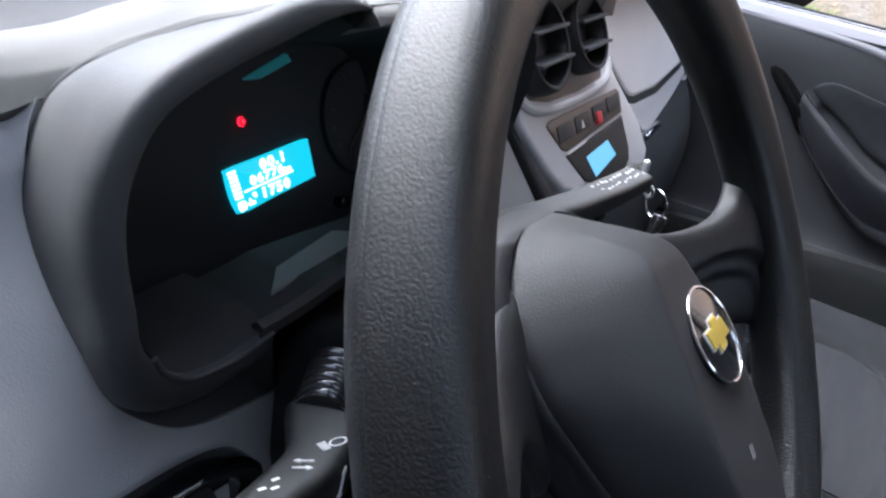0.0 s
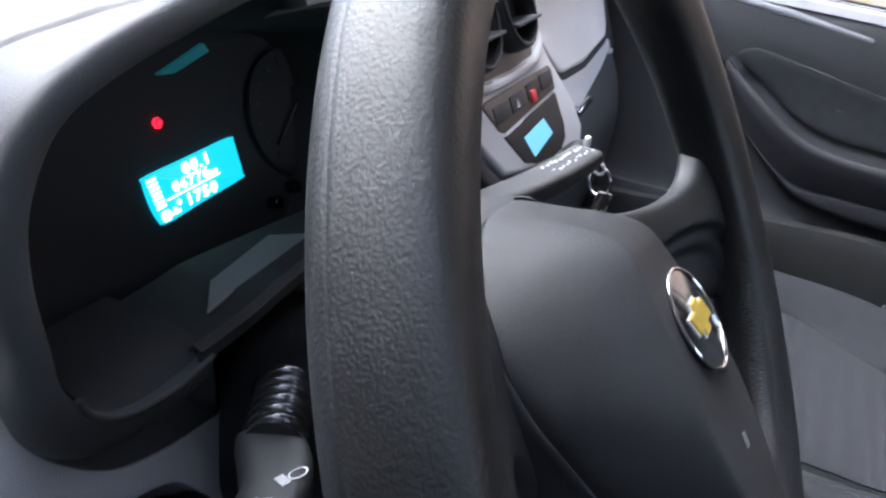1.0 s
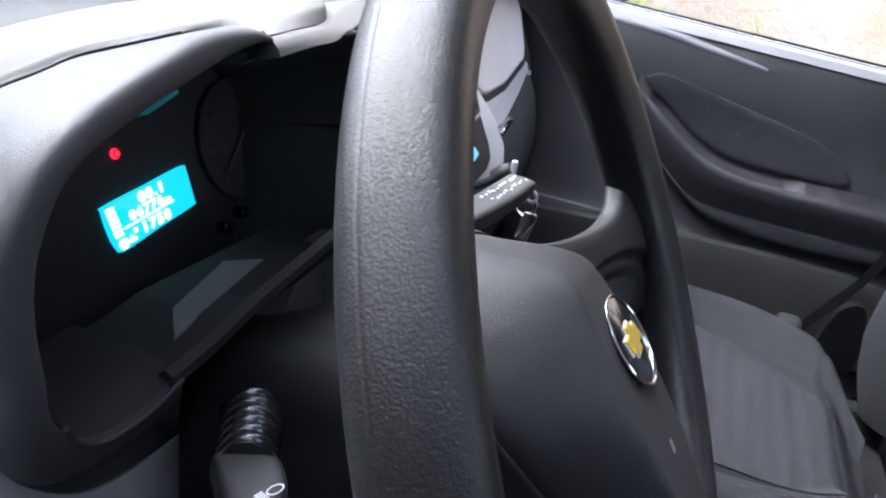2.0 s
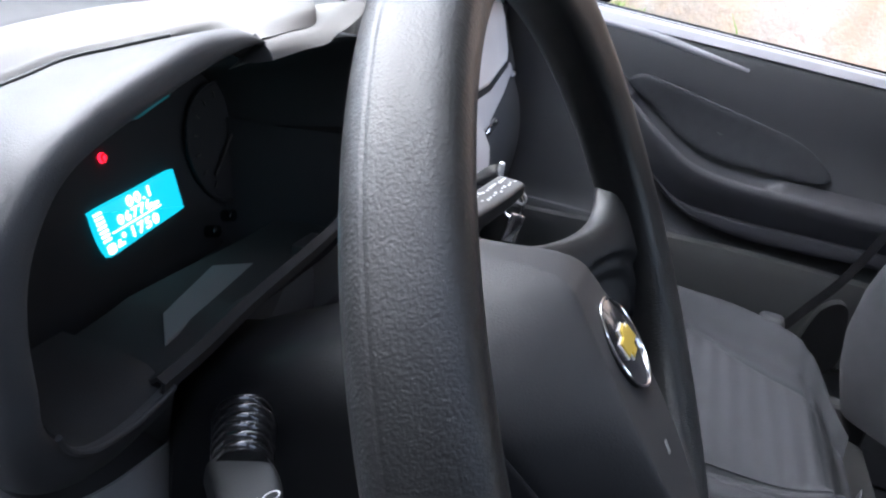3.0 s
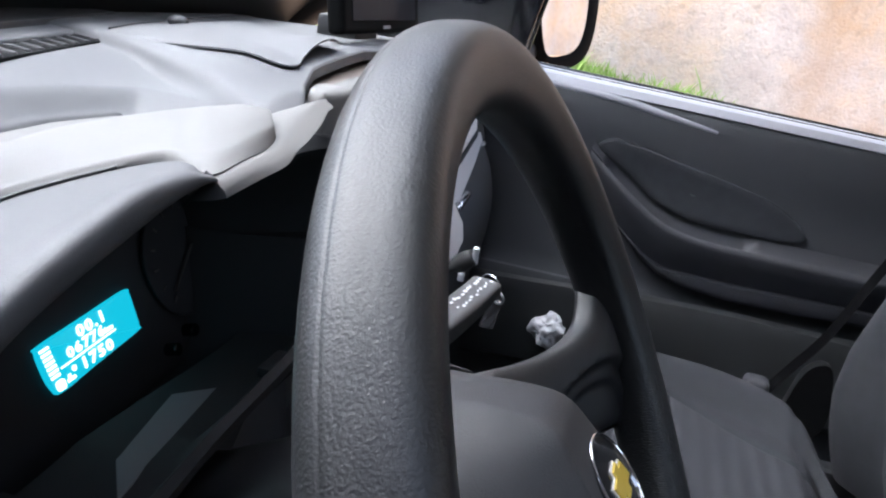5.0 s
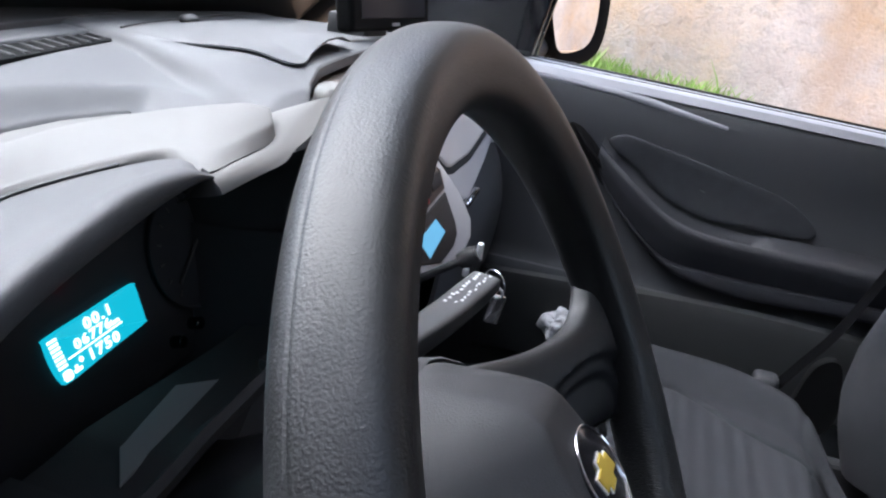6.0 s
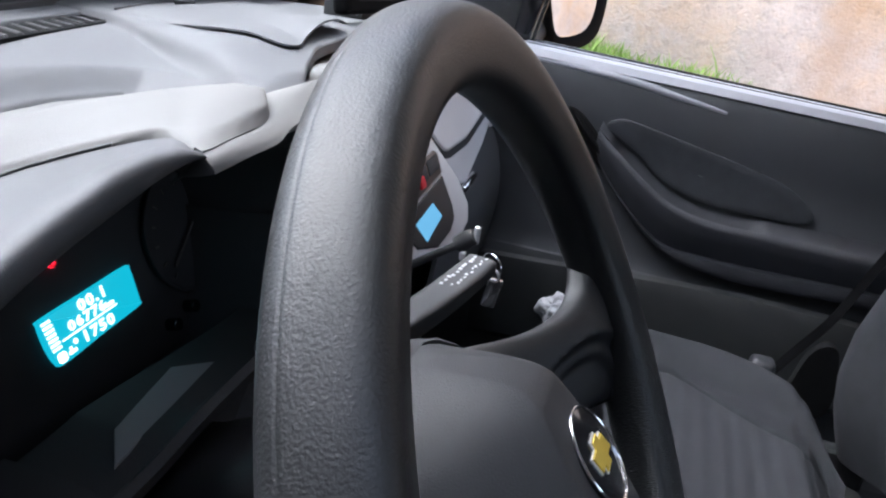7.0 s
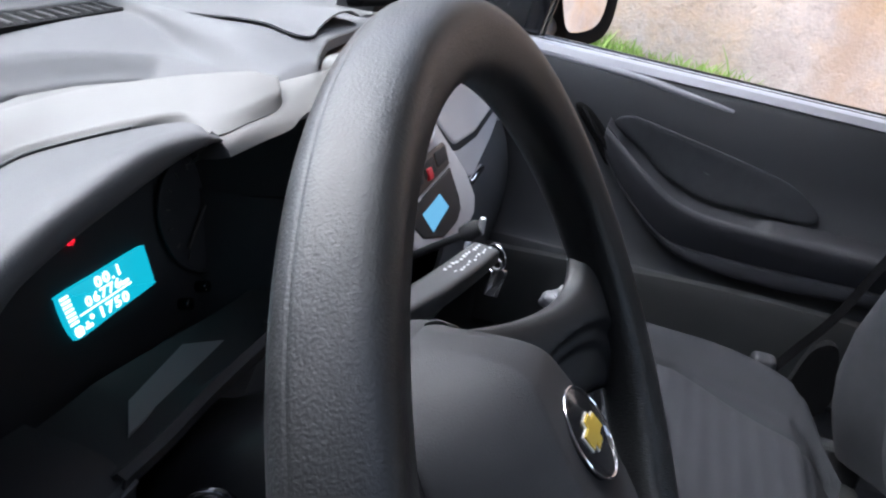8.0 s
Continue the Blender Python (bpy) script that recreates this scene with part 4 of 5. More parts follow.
bow = [(0.88 * x, 0.86 * y) for x, y in bow + [(-x, -y) for x, y in bow]]
part("badge_sign", moved(slab([(x, y, 0) for x, y in bow], (0, 0, 0.0012), 0.0004), EM @ Matrix.Translation((0, 0, 0.0004))), GOLD, badge, "plain gold bar shape", smooth=False)
part("sign_border", moved(slab([(x * 1.10, y * 1.14, 0) for x, y in bow], (0, 0, 0.0007), 0.0002), EM @ Matrix.Translation((0, 0, 0.0001))), KEYMETAL, badge, "thin silver border", smooth=False)
AM = frame_of((0.0, -0.0373, -0.0290), (1, 0, 0), (0, 0.598, 0.802))
for x in (-0.0012, 0.0012):
    part("print_bar", moved(box((x - 0.0004, -0.0028, -0.0004), (x + 0.0004, 0.0028, 0.0003), 0), AM @ pose(0, 0, 0, 0, 0, -12)), LOWER, wheel, smooth=False)

# ---------------------------------------------------------------- steering column and stalks
column = thing("steering_column", (0, 0.2, -0.1), "black plastic steering column shroud", "steering column")


def shroud():
    rows = []
    for y, left, zt, zb in ((0.045, -0.026, -0.010, -0.095), (0.06, -0.030, -0.008, -0.105), (0.12, -0.030, -0.026, -0.130), (0.17, -0.029, -0.054, -0.160), (0.182, -0.026, -0.061, -0.166), (0.20, -0.004, -0.068, -0.175), (0.22, 0.020, -0.076, -0.185), (0.25, 0.052, -0.085, -0.20)):
        w = 0.5 * (0.068 - left)
        loop = []
        for k in range(40):
            a = 2 * math.pi * k / 40
            c, s = math.cos(a), math.sin(a)
            q = (abs(c) ** 4 + abs(s) ** 4) ** (-1 / 4)
            loop.append((left + w + w * c * q, y, (zt + zb) / 2 + (zt - zb) / 2 * s * q))
        rows.append(loop)
    return loft(rows, True, True)


part("shroud", shroud(), SPOKE, column)
lever = thing("light_stalk", (-0.06, 0.125, -0.06), "dark grey light and indicator stalk with a ribbed rubber boot", "stalk")


def boot(p0, p1, r0, r1, ribs):
    p0, p1 = Vector(p0), Vector(p1)
    path, rad = [], []
    for i in range(ribs * 8 + 1):
        f = i / (ribs * 8)
        path.append(p0.lerp(p1, f))
        rad.append((r0 + (r1 - r0) * f) * (0.78 + 0.32 * abs(math.cos(math.pi * f * ribs)) ** 0.7))
    return tube(path, rad, 28)


part("boot", boot((-0.034, 0.140, -0.064), (-0.068, 0.121, -0.062), 0.0135, 0.0115, 6), BELLOWS, lever, "ribbed black rubber boot")


def stalk_body(path, ws, hs, n=28, p=3.2, lean=(0, 0, 1)):
    rows = []
    for i, c in enumerate(path):
        a, b = path[max(0, i - 1)], path[min(len(path) - 1, i + 1)]
        w = (b - a).normalized()
        s = w.cross(Vector(lean)).normalized()
        u = s.cross(w)
        loop = []
        for k in range(n):
            t = 2 * math.pi * k / n
            x, y = math.cos(t), math.sin(t)
            q = (abs(x) ** p + abs(y) ** p) ** (-1 / p)
            loop.append(c + s * ws[i].x * x * q + u * hs[i].x * y * q)
        rows.append(loop)
    return loft(rows, True, True)


lp = spline([(-0.064, 0.128, -0.063), (-0.074, 0.115, -0.0655), (-0.090, 0.105, -0.0665), (-0.118, 0.102, -0.0665), (-0.175, 0.099, -0.066)], 30)
lw = spline([(v, 0, 0) for v in (0.0115, 0.0135, 0.0115, 0.0095, 0.008)], 30)
lh = spline([(v, 0, 0) for v in (0.0085, 0.011, 0.0115, 0.0115, 0.011)], 30)
arm = part("lever", stalk_body(lp, lw, lh, 36, 5.0), LEVER, lever, "dark grey flat lever", sharp=50)


def sign_at(at, turn):
    return Matrix.Translation(at) @ pose(0, 0, 0, 0, 0, turn)


SG = sign_at((-0.080, 0.1012, -0.0545), -17) @ Matrix.Diagonal((0.8, 0.8, 1, 1))
part("lamp_sign", moved(joined(moved(ring(0.0032, 0.0004, 20, 5, 0.4), Matrix.Diagonal((1.5, 0.8, 1, 1))), *[box((-0.0105, -0.0024 + 0.0016 * k, -0.0003), (-0.0058, -0.0016 + 0.0016 * k, 0.0003), 0) for k in range(4)]), SG), WHITE, arm, smooth=False)
for k, sg in ((0, 1), (1, -1)):
    am = sign_at((-0.097 - 0.0045 * k, 0.1028 - 0.0008 * k, -0.0548), -48) @ Matrix.Diagonal((0.75, 0.75, 1, 1))
    part("arrow_sign", moved(joined(box((-0.004, -0.0004, -0.0003), (0.004, 0.0004, 0.0003), 0), slab([(-sg * 0.0065, 0, -0.0003), (-sg * 0.003, -0.0017, -0.0003), (-sg * 0.003, 0.0017, -0.0003)], (0, 0, 0.0006), 0)), am), WHITE, arm, smooth=False)

part("arrow_sign", moved(joined(box((-0.0006, 0, -0.005), (0.0006, 0.0004, 0.005), 0), slab([(-0.0016, 0, 0.005), (0.0016, 0, 0.005), (0, 0, 0.0085)], (0, 0.0004, 0), 0), slab([(-0.0016, 0, -0.005), (0.0016, 0, -0.005), (0, 0, -0.0085)], (0, 0.0004, 0), 0)), Matrix.Translation((-0.086, 0.0925, -0.067)) @ pose(0, 0, 0, 0, 8, 0)), WHITE, arm, smooth=False)
for k in range(3):
    part("print_bar", moved(box((-0.0016, -0.0006, -0.0003), (0.0016, 0.0006, 0.0003), 0), sign_at((-0.112 - 0.0035 * k, 0.1045 - 0.003 * (k % 2), -0.0552), -20)), WHITE, arm, smooth=False)

wiper = thing("wiper_stalk", (0.06, 0.112, -0.005), "black wiper stalk with white printed signs", "stalk")
wp = spline([(0.035, 0.117, -0.004), (0.08, 0.109, -0.0055), (0.13, 0.099, -0.004), (0.17, 0.092, -0.001), (0.196, 0.087, 0.003)], 24)
ww = spline([(v, 0, 0) for v in (0.009, 0.0092, 0.0100, 0.0105, 0.0100)], 24)
wh = spline([(v, 0, 0) for v in (0.008, 0.0075, 0.0068, 0.0060, 0.0052)], 24)
warm = part("lever", stalk_body(wp, ww, wh, 44, 5.5), BLACK, wiper, "black flat lever", sharp=50)
rnd = random.Random(2)
for k in range(22):
    c = wp[14].lerp(wp[22], (k // 2) / 10)
    across = 0.0032 if k % 2 else -0.0032
    part("print_bar", moved(box((-0.0012, -0.0005 - 0.0004 * (k % 3), 0), (0.0012, 0.0005 + 0.0006 * (k % 2), 0.0003), 0), Matrix.Translation(c + Vector((rnd.uniform(-0.001, 0.001), across + rnd.uniform(-0.0012, 0.0012), along([(0.30, 0.0051), (0.196, 0.0051), (0.17, 0.0059), (0.13, 0.0067)], c.x)))) @ pose(0, 0, 0, 0, -5, rnd.uniform(-25, 25))), PRINT, warm, smooth=False)
part("end_knob", moved(ring(0.0042, 0.0009, 24, 8), Matrix.Translation((0.1985, 0.079, -0.004)) @ pose(0, 0, 0, 0, 80, -20)), LOWER, wiper)

# gloss-black switch bezel in the lower panel
knob = thing("lamp_switch_bezel", (-0.03, 0.236, -0.2), "gloss-black oval switch bezel in the lower panel", "switch")
def oval_point(k):
    c, s = math.cos(2 * math.pi * k / 64), math.sin(2 * math.pi * k / 64)
    q = (abs(c) ** 2.6 + abs(s) ** 2.6) ** (-1 / 2.6)
    return Vector((0.078 * c * q, 0.047 * s * q, 0))


oval = [oval_point(k) for k in range(64)]
KM = Matrix.Translation((-0.100, 0.192, -0.164)) @ pose(0, 0, 0, 93, 0, 0) @ Matrix.Diagonal((0.936, 0.936, 0.9, 1))
part("bezel", moved(loft([[p * s + Vector((0, 0, z)) for p in oval] for s, z in ((1.0, -0.004), (1.0, 0.010), (0.95, 0.015), (0.86, 0.014), (0.80, 0.008), (0.78, -0.002))], True, True), KM), GLOSS, knob)
part("dial_recess", moved(disc(0.030, 0.002, 40, 0.0006), KM @ Matrix.Translation((0.02, 0, 0.000))), BLACK, knob)


# ---------------------------------------------------------------- middle of the dashboard
console = thing("centre_console", (0.40, 0.24, -0.3), "silver-grey centre console with round vents, buttons and radio", "console")
CY, CT = 0.240, 0.45      # the console's face: its place at the wheel's height, and its slant
CN = Vector((0, -1, CT)).normalized()


def plate(pts, y, d, bevel=0.003, slant=CT):
    """A plate whose outline (x, z) faces the driver on a slanting plane, d thick."""
    away = Vector((0, -1, slant)).normalized() * d
    return slab([(x, y + slant * z, z) for x, z in pts], away, bevel)


def on_console(x, z, d=0.0):
    """A pose on the console's face: x across, y up the slant, z out to the driver."""
    return frame_of(Vector((x, CY + CT * z, z)) + CN * d, (1, 0, 0), (0, CT, 1))


part("surround", plate([(0.300, 0.060), (0.301, 0.020), (0.305, 0.0), (0.316, -0.030), (0.352, -0.073), (0.378, -0.095), (0.459, -0.112), (0.555, -0.120), (0.600, -0.112), (0.618, -0.095), (0.606, -0.064), (0.556, -0.012), (0.532, 0.020), (0.530, 0.060)], CY + 0.022, 0.022, 0.005), SILVER, console, "silver-grey surround")
part("side_strip", plate([(0.288, 0.030), (0.298, 0.012), (0.312, -0.032), (0.350, -0.078), (0.380, -0.100), (0.350, -0.101), (0.336, -0.086), (0.293, -0.008)], CY + 0.016, 0.014, 0.003), DARK, console, "dark side strip")
part("side_cheek", plate([(0.262, -0.020), (0.286, 0.000), (0.290, -0.008), (0.334, -0.090), (0.352, -0.110), (0.352, -0.22), (0.262, -0.22)], CY + 0.020, 0.012, 0.003), LOWER, console, "mid-grey side cheek")
part("switch_panel", plate([(0.362, -0.029), (0.370, -0.025), (0.545, -0.015), (0.553, -0.019), (0.551, -0.039), (0.396, -0.055), (0.386, -0.052)], CY + 0.0005, 0.004, 0.0015), BROWN, console, "dark brownish switch panel")
part("radio", plate([(0.392, -0.058), (0.550, -0.042), (0.556, -0.075), (0.551, -0.088), (0.530, -0.096), (0.480, -0.100), (0.426, -0.087)], CY + 0.0005, 0.004, 0.0025), RADIO, console, "black radio with a small lit blue display")
part("radio_display", plate([(0.436, -0.065), (0.497, -0.058), (0.514, -0.075), (0.452, -0.086)], CY - 0.0032, 0.001, 0.0004), RADIOLCD, console, "small blue lit display", smooth=False)
for x, z in ((0.398, -0.038), (0.440, -0.035), (0.486, -0.031), (0.527, -0.027)):
    part("button", moved(box((-0.018, -0.008, -0.002), (0.018, 0.008, 0.003), 0.0015), on_console(x, z, 0.002) @ pose(0, 0, 0, 0, 0, 4)), DARK, console)
part("hazard_button", moved(box((-0.0075, -0.0065, -0.002), (0.0075, 0.0065, 0.004), 0.0028, 3), on_console(0.480, -0.036, 0.003)), REDDIM, console, "red hazard button")
part("button_sign", moved(slab([(-0.004, -0.003, 0), (0.004, -0.003, 0), (0.0, 0.005, 0)], (0, 0, 0.0006), 0), on_console(0.437, -0.037, 0.0052)), WHITE, console, smooth=False)
part("button_bar", moved(box((-0.024, -0.0012, 0), (0.024, 0.0012, 0.0006), 0), on_console(0.422, -0.0545, 0.0022) @ pose(0, 0, 0, 0, 0, 6)), WHITE, console, smooth=False)
part("vent_bezel", tube([on_console(x, z, 0.003).translation for x, z in [(p.x, p.z) for p in spline([(0.304, 0, 0.030), (0.312, 0, 0.006), (0.334, 0, -0.010), (0.375, 0, -0.0155), (0.445, 0, -0.013), (0.512, 0, -0.005), (0.534, 0, 0.015)], 30)]], 0.0055, 10), SILVER, console, "silver bezel under the vents")


def round_vent(x, z, r):
    m = on_console(x, z, 0.010)
    v = part("round_vent", moved(loft([[(r * s * math.cos(2 * math.pi * k / 48), r * s * math.sin(2 * math.pi * k / 48), d) for k in range(48)] for s, d in ((1.06, -0.02), (1.10, 0.0), (1.06, 0.010), (0.98, 0.013), (0.90, 0.008), (0.86, -0.003), (0.84, -0.0065))], True, True), m), BLACK, console, "black round air vent", sharp=60)
    part("vent_ring", moved(ring(r * 0.98, 0.0022, 48, 8), m @ Matrix.Translation((0, 0, 0.0115))), DARK, v)
    for k in (-0.32, 0.36):
        w = r * 0.86 * math.sqrt(1 - k * k)
        part("slat", moved(box((-w, -0.0016, -0.005), (w + 0.006, 0.0016, 0.018), 0.0012, 2), m @ Matrix.Translation((0, k * r, 0)) @ pose(0, 0, 0, 12, 0, 5)), DOORTOP, v)


round_vent(0.357, 0.036, 0.040)
round_vent(0.457, 0.042, 0.037)
part("vent_filler", plate([(0.315, 0.020), (0.330, -0.004), (0.375, -0.011), (0.445, -0.009), (0.510, -0.002), (0.525, 0.025), (0.43, 0.07)], CY + 0.002, 0.004, 0.001), BROWN, console, "brown plastic between the vents")


def vent_cowl(grow, y0, y1):
    """A hood over both vents that runs back into the dashboard's top."""
    rows = []
    for i in range(12):
        f = i / 11
        y = y0 + (y1 - y0) * f
        rows.append([(0.412 + (0.108 + grow) * math.copysign(abs(math.cos(math.pi * k / 36)) ** 0.7, math.cos(math.pi * k / 36)), y + 0.03 * (1 - math.sin(math.pi * k / 36)), 0.030 + (0.058 + 0.3 * grow + 0.002 * f) * math.sin(math.pi * k / 36) ** 0.55) for k in range(37)])
    return loft(rows, True, True)


part("vent_pod", vent_cowl(0.010, 0.240, 0.262), PAD, console, "pale grey pod around the vents", sharp=60)
part("pod_corner", slab(spline([(0.287, 0.247, 0.055), (0.292, 0.262, 0.055), (0.306, 0.270, 0.055), (0.326, 0.276, 0.055), (0.338, 0.274, 0.055), (0.341, 0.262, 0.055), (0.341, 0.246, 0.055), (0.315, 0.242, 0.055)], 40, True), (0, 0, 0.0345), 0.006), PAD, console, "pale grey corner of the vent pod")
part("pod_gap", box((0.3415, 0.263, 0.055), (0.575, 0.335, 0.0835), 0.003), BROWN, console, "brown plastic behind the pod")
part("gear_tower", box((0.26, -0.10, -0.58), (0.40, 0.24, -0.29), 0.03, 4), DARK, console, "dark grey lower console")
part("gear_gaiter", tube(spline([(0.36, 0.02, -0.26), (0.36, 0.02, -0.16), (0.365, 0.015, -0.11)], 8), [0.05, 0.048, 0.04, 0.03, 0.022, 0.016, 0.013, 0.012], 20), RUBBER, console)
part("gear_knob", tube(spline([(0.365, 0.015, -0.115), (0.366, 0.012, -0.09), (0.367, 0.010, -0.065)], 10), [0.010, 0.016, 0.021, 0.023, 0.024, 0.0245, 0.024, 0.022, 0.016, 0.006], 20), DARK, console)

key = thing("ignition_key", (0.385, 0.16, -0.045), "chrome key with a ring in the dashboard lock", "key")
part("lock_barrel", tube([Vector((0.396, 0.205, -0.098)), Vector((0.393, 0.150, -0.058))], 0.004, 12), BLACK, key)
part("key_head", moved(box((-0.0028, -0.003, -0.0085), (0.0028, 0.003, 0.0085), 0.0027, 4), Matrix.Translation((0.388, 0.1345, -0.0445))), KEYMETAL, key, "bright chrome key head")
part("key_grip", tube([Vector((0.3895, 0.150, -0.058)), Vector((0.3885, 0.142, -0.050)), Vector((0.388, 0.136, -0.0455))], [0.0085, 0.0085, 0.0070], 20), BLACK, key, "black key grip")
part("key_ring", moved(ring(0.013, 0.0013, 36, 8), Matrix.Translation((0.392, 0.118, -0.074)) @ pose(0, 0, 0, 90, 0, 60)), CHROME, key)
part("key_stub", moved(box((-0.0028, -0.003, -0.0045), (0.0028, 0.003, 0.0045), 0.0024, 4), Matrix.Translation((0.385, 0.144, -0.0655))), KEYMETAL, key)
part("key_tag", moved(box((-0.002, -0.007, -0.014), (0.002, 0.007, 0.014), 0.002), Matrix.Translation((0.385, 0.112, -0.094)) @ pose(0, 0, 0, 10, 0, 30)), CHROME, key)

glove = thing("glovebox", (0.75, 0.26, -0.25), "pale grey passenger panel over a dark glovebox", "glovebox")
GY, GT = 0.277, 0.5       # the passenger panel's plane
part("upper_panel", plate([(0.612, 0.070), (0.610, 0.015), (0.664, -0.041), (0.675, -0.048), (0.692, -0.0505), (0.78, -0.048), (0.905, -0.029), (0.925, -0.015), (0.955, 0.030), (0.955, 0.070)], GY + 0.010, 0.012, 0.006, GT), LIGHTGREY, glove, "pale grey grained panel")
part("panel_gap", plate([(0.606, 0.070), (0.604, 0.013), (0.660, -0.046), (0.673, -0.0535), (0.692, -0.0560), (0.78, -0.0530), (0.908, -0.033), (0.930, -0.017), (0.960, 0.030), (0.960, 0.070)], GY + 0.0045, 0.004, 0.0005, GT), BLACK, glove)
part("strip", plate([(0.590, 0.070), (0.596, 0.010), (0.630, -0.025), (0.683, -0.078), (0.706, -0.094), (0.730, -0.095), (0.85, -0.068), (0.928, -0.046), (0.930, -0.035), (0.91, -0.030), (0.66, -0.040), (0.614, 0.010), (0.612, 0.070)], GY + 0.014, 0.012, 0.003, GT), SILVER, glove, "silver-grey strip")
part("strip_tip", moved(box((-0.012, -0.004, -0.005), (0.012, 0.004, 0.005), 0.002), Matrix.Translation((0.914, 0.250, -0.0415))), CHROME, glove)
part("strip_tip", moved(box((-0.026, -0.004, -0.004), (0.026, 0.004, 0.004), 0.002), Matrix.Translation((0.722, 0.228, -0.088)) @ pose(0, 0, 0, 0, -12, 0)), CHROME, glove)
part("box_door", thick(loft(face(0.655, 0.985, [(0.286, -0.03), (0.272, -0.06), (0.254, -0.10), (0.244, -0.16), (0.252, -0.24), (0.275, -0.33), (0.33, -0.42)])), 0.006), DASH, glove, "grey glovebox door")
part("tunnel_side", box((0.50, -0.20, -0.60), (0.53, 0.30, -0.43), 0.01), CARPET, glove)

# ---------------------------------------------------------------- passenger door
door = thing("passenger_door", (1.03, 0.0, -0.5), "dark grey passenger door with an armrest and cloth insert", "car door")


def sill_z(y):
    return 0.0625 + 0.046 * y


CARD = [(1.055, -0.008), (1.030, -0.006), (1.012, -0.010), (1.003, -0.022), (1.003, -0.07), (1.010, -0.13)]


def card_line(y):
    z0 = sill_z(y)
    prof = [(x, z0 + z) for x, z in CARD] + [(1.008, -0.14), (1.000, -0.24), (0.985, -0.27), (0.985, -0.42), (1.0, -0.55), (1.05, -0.58)]
    return spline([(x, 0, z) for x, z in prof], 40)


def card_x(y, z):
    """How far in the door card stands at a height."""
    return level_at(sorted((p.z, p.x) for p in card_line(y)), z)


def door_card():
    """The inner panel: a shoulder under the window that rolls over into a shallow hollow."""
    return thick(loft([[(p.x, y, p.z) for p in card_line(y)] for y in np.linspace(-0.62, 0.43, 40)]), 0.004)


part("door_card", door_card(), DOORTOP, door, "dark grey grained door card")
part("door_skin", box((1.075, -0.62, -0.60), (1.115, 0.45, 0.03), 0.01), PAINT, door)
ys = np.linspace(-0.62, 0.42, 30)
part("sill_trim", thick(loft([[(1.003, y, sill_z(y) - 0.012), (1.009, y, sill_z(y) - 0.001), (1.018, y, sill_z(y) + 0.003), (1.027, y, sill_z(y) + 0.003)] for y in ys]), 0.002), TRIM, door, "smooth light grey sill trim")
part("sill_groove", thick(loft([[(1.0275, y, sill_z(y) + 0.0015), (1.031, y, sill_z(y) + 0.0025)] for y in ys]), 0.002), RUBBER, door)
part("inner_belt_trim", thick(loft([[(1.0315, y, sill_z(y) + 0.003), (1.036, y, sill_z(y) + 0.005), (1.045, y, sill_z(y) + 0.005)] for y in ys]), 0.002), TRIM, door, "light grey inner belt trim")
part("window_seal", thick(loft([[(1.0455, y, sill_z(y) + 0.003), (1.048, y, sill_z(y) + 0.0085), (1.053, y, sill_z(y) + 0.0085), (1.056, y, sill_z(y) - 0.004)] for y in ys]), 0.001), RUBBER, door)
part("outer_belt_trim", thick(loft([[(1.064, y, sill_z(y) - 0.012), (1.068, y, sill_z(y) - 0.006), (1.096, y, sill_z(y) - 0.012), (1.104, y, sill_z(y) - 0.05)] for y in ys]), 0.001), RUBBER, door)


def crease():
    """The slanting fold that leaves the sill: broad where it starts, fading out along the card."""
    c = spline([(0, 0.42, 0.078), (0, 0.30, 0.070), (0, 0.215, 0.0645), (0, 0.085, 0.052), (0, -0.005, 0.037), (0, -0.085, 0.024)], 60)
    rows = []
    for i, p in enumerate(c):
        f = i / 59
        w, h = 0.011 * (1 - f) + 0.002, 0.0055 * (1 - f ** 1.5) + 0.0002
        rows.append([Vector((card_x(p.y, p.z + w * u) - h * max(0.0, 1 - u * u) ** 0.8 + 0.0006, p.y, p.z + w * u * (0.8 if u > 0 else 1.25))) for u in np.linspace(-1, 1, 13)])
    return thick(loft(rows), 0.001)


# the fold's highlight is put into its colour: paler trim than the card
part("ridge", crease(), TRIM, door, "ridge with its highlight in a paler colour, fading along the door")


def cloth():
    """A leaf-shaped insert that lies on the card with a soft edge."""
    o = spline([(0, 0.086, -0.025), (0, 0.066, -0.013), (0, 0.038, -0.015), (0, -0.049, -0.033), (0, -0.123, -0.049), (0, -0.196, -0.069), (0, -0.243, -0.102), (0, -0.238, -0.120), (0, -0.196, -0.124), (0, -0.127, -0.123), (0, -0.072, -0.119), (0, -0.010, -0.096), (0, 0.031, -0.065), (0, 0.074, -0.040)], 60, True)
    c = Vector((0, -0.07, -0.078))
    rows = []
    for s, d in ((1.0, 0.0), (1.0, 0.0046), (0.985, 0.0058), (0.96, 0.0064), (0.7, 0.0068), (0.4, 0.0068), (0.03, 0.0068)):
        ring_row = [c + (p - c) * s for p in o]
        rows.append([Vector((card_x(p.y, p.z) - d, p.y, p.z)) for p in ring_row])
    return loft(rows, True)


part("cloth_insert", cloth(), CLOTHDARK, door, "dark cloth insert")


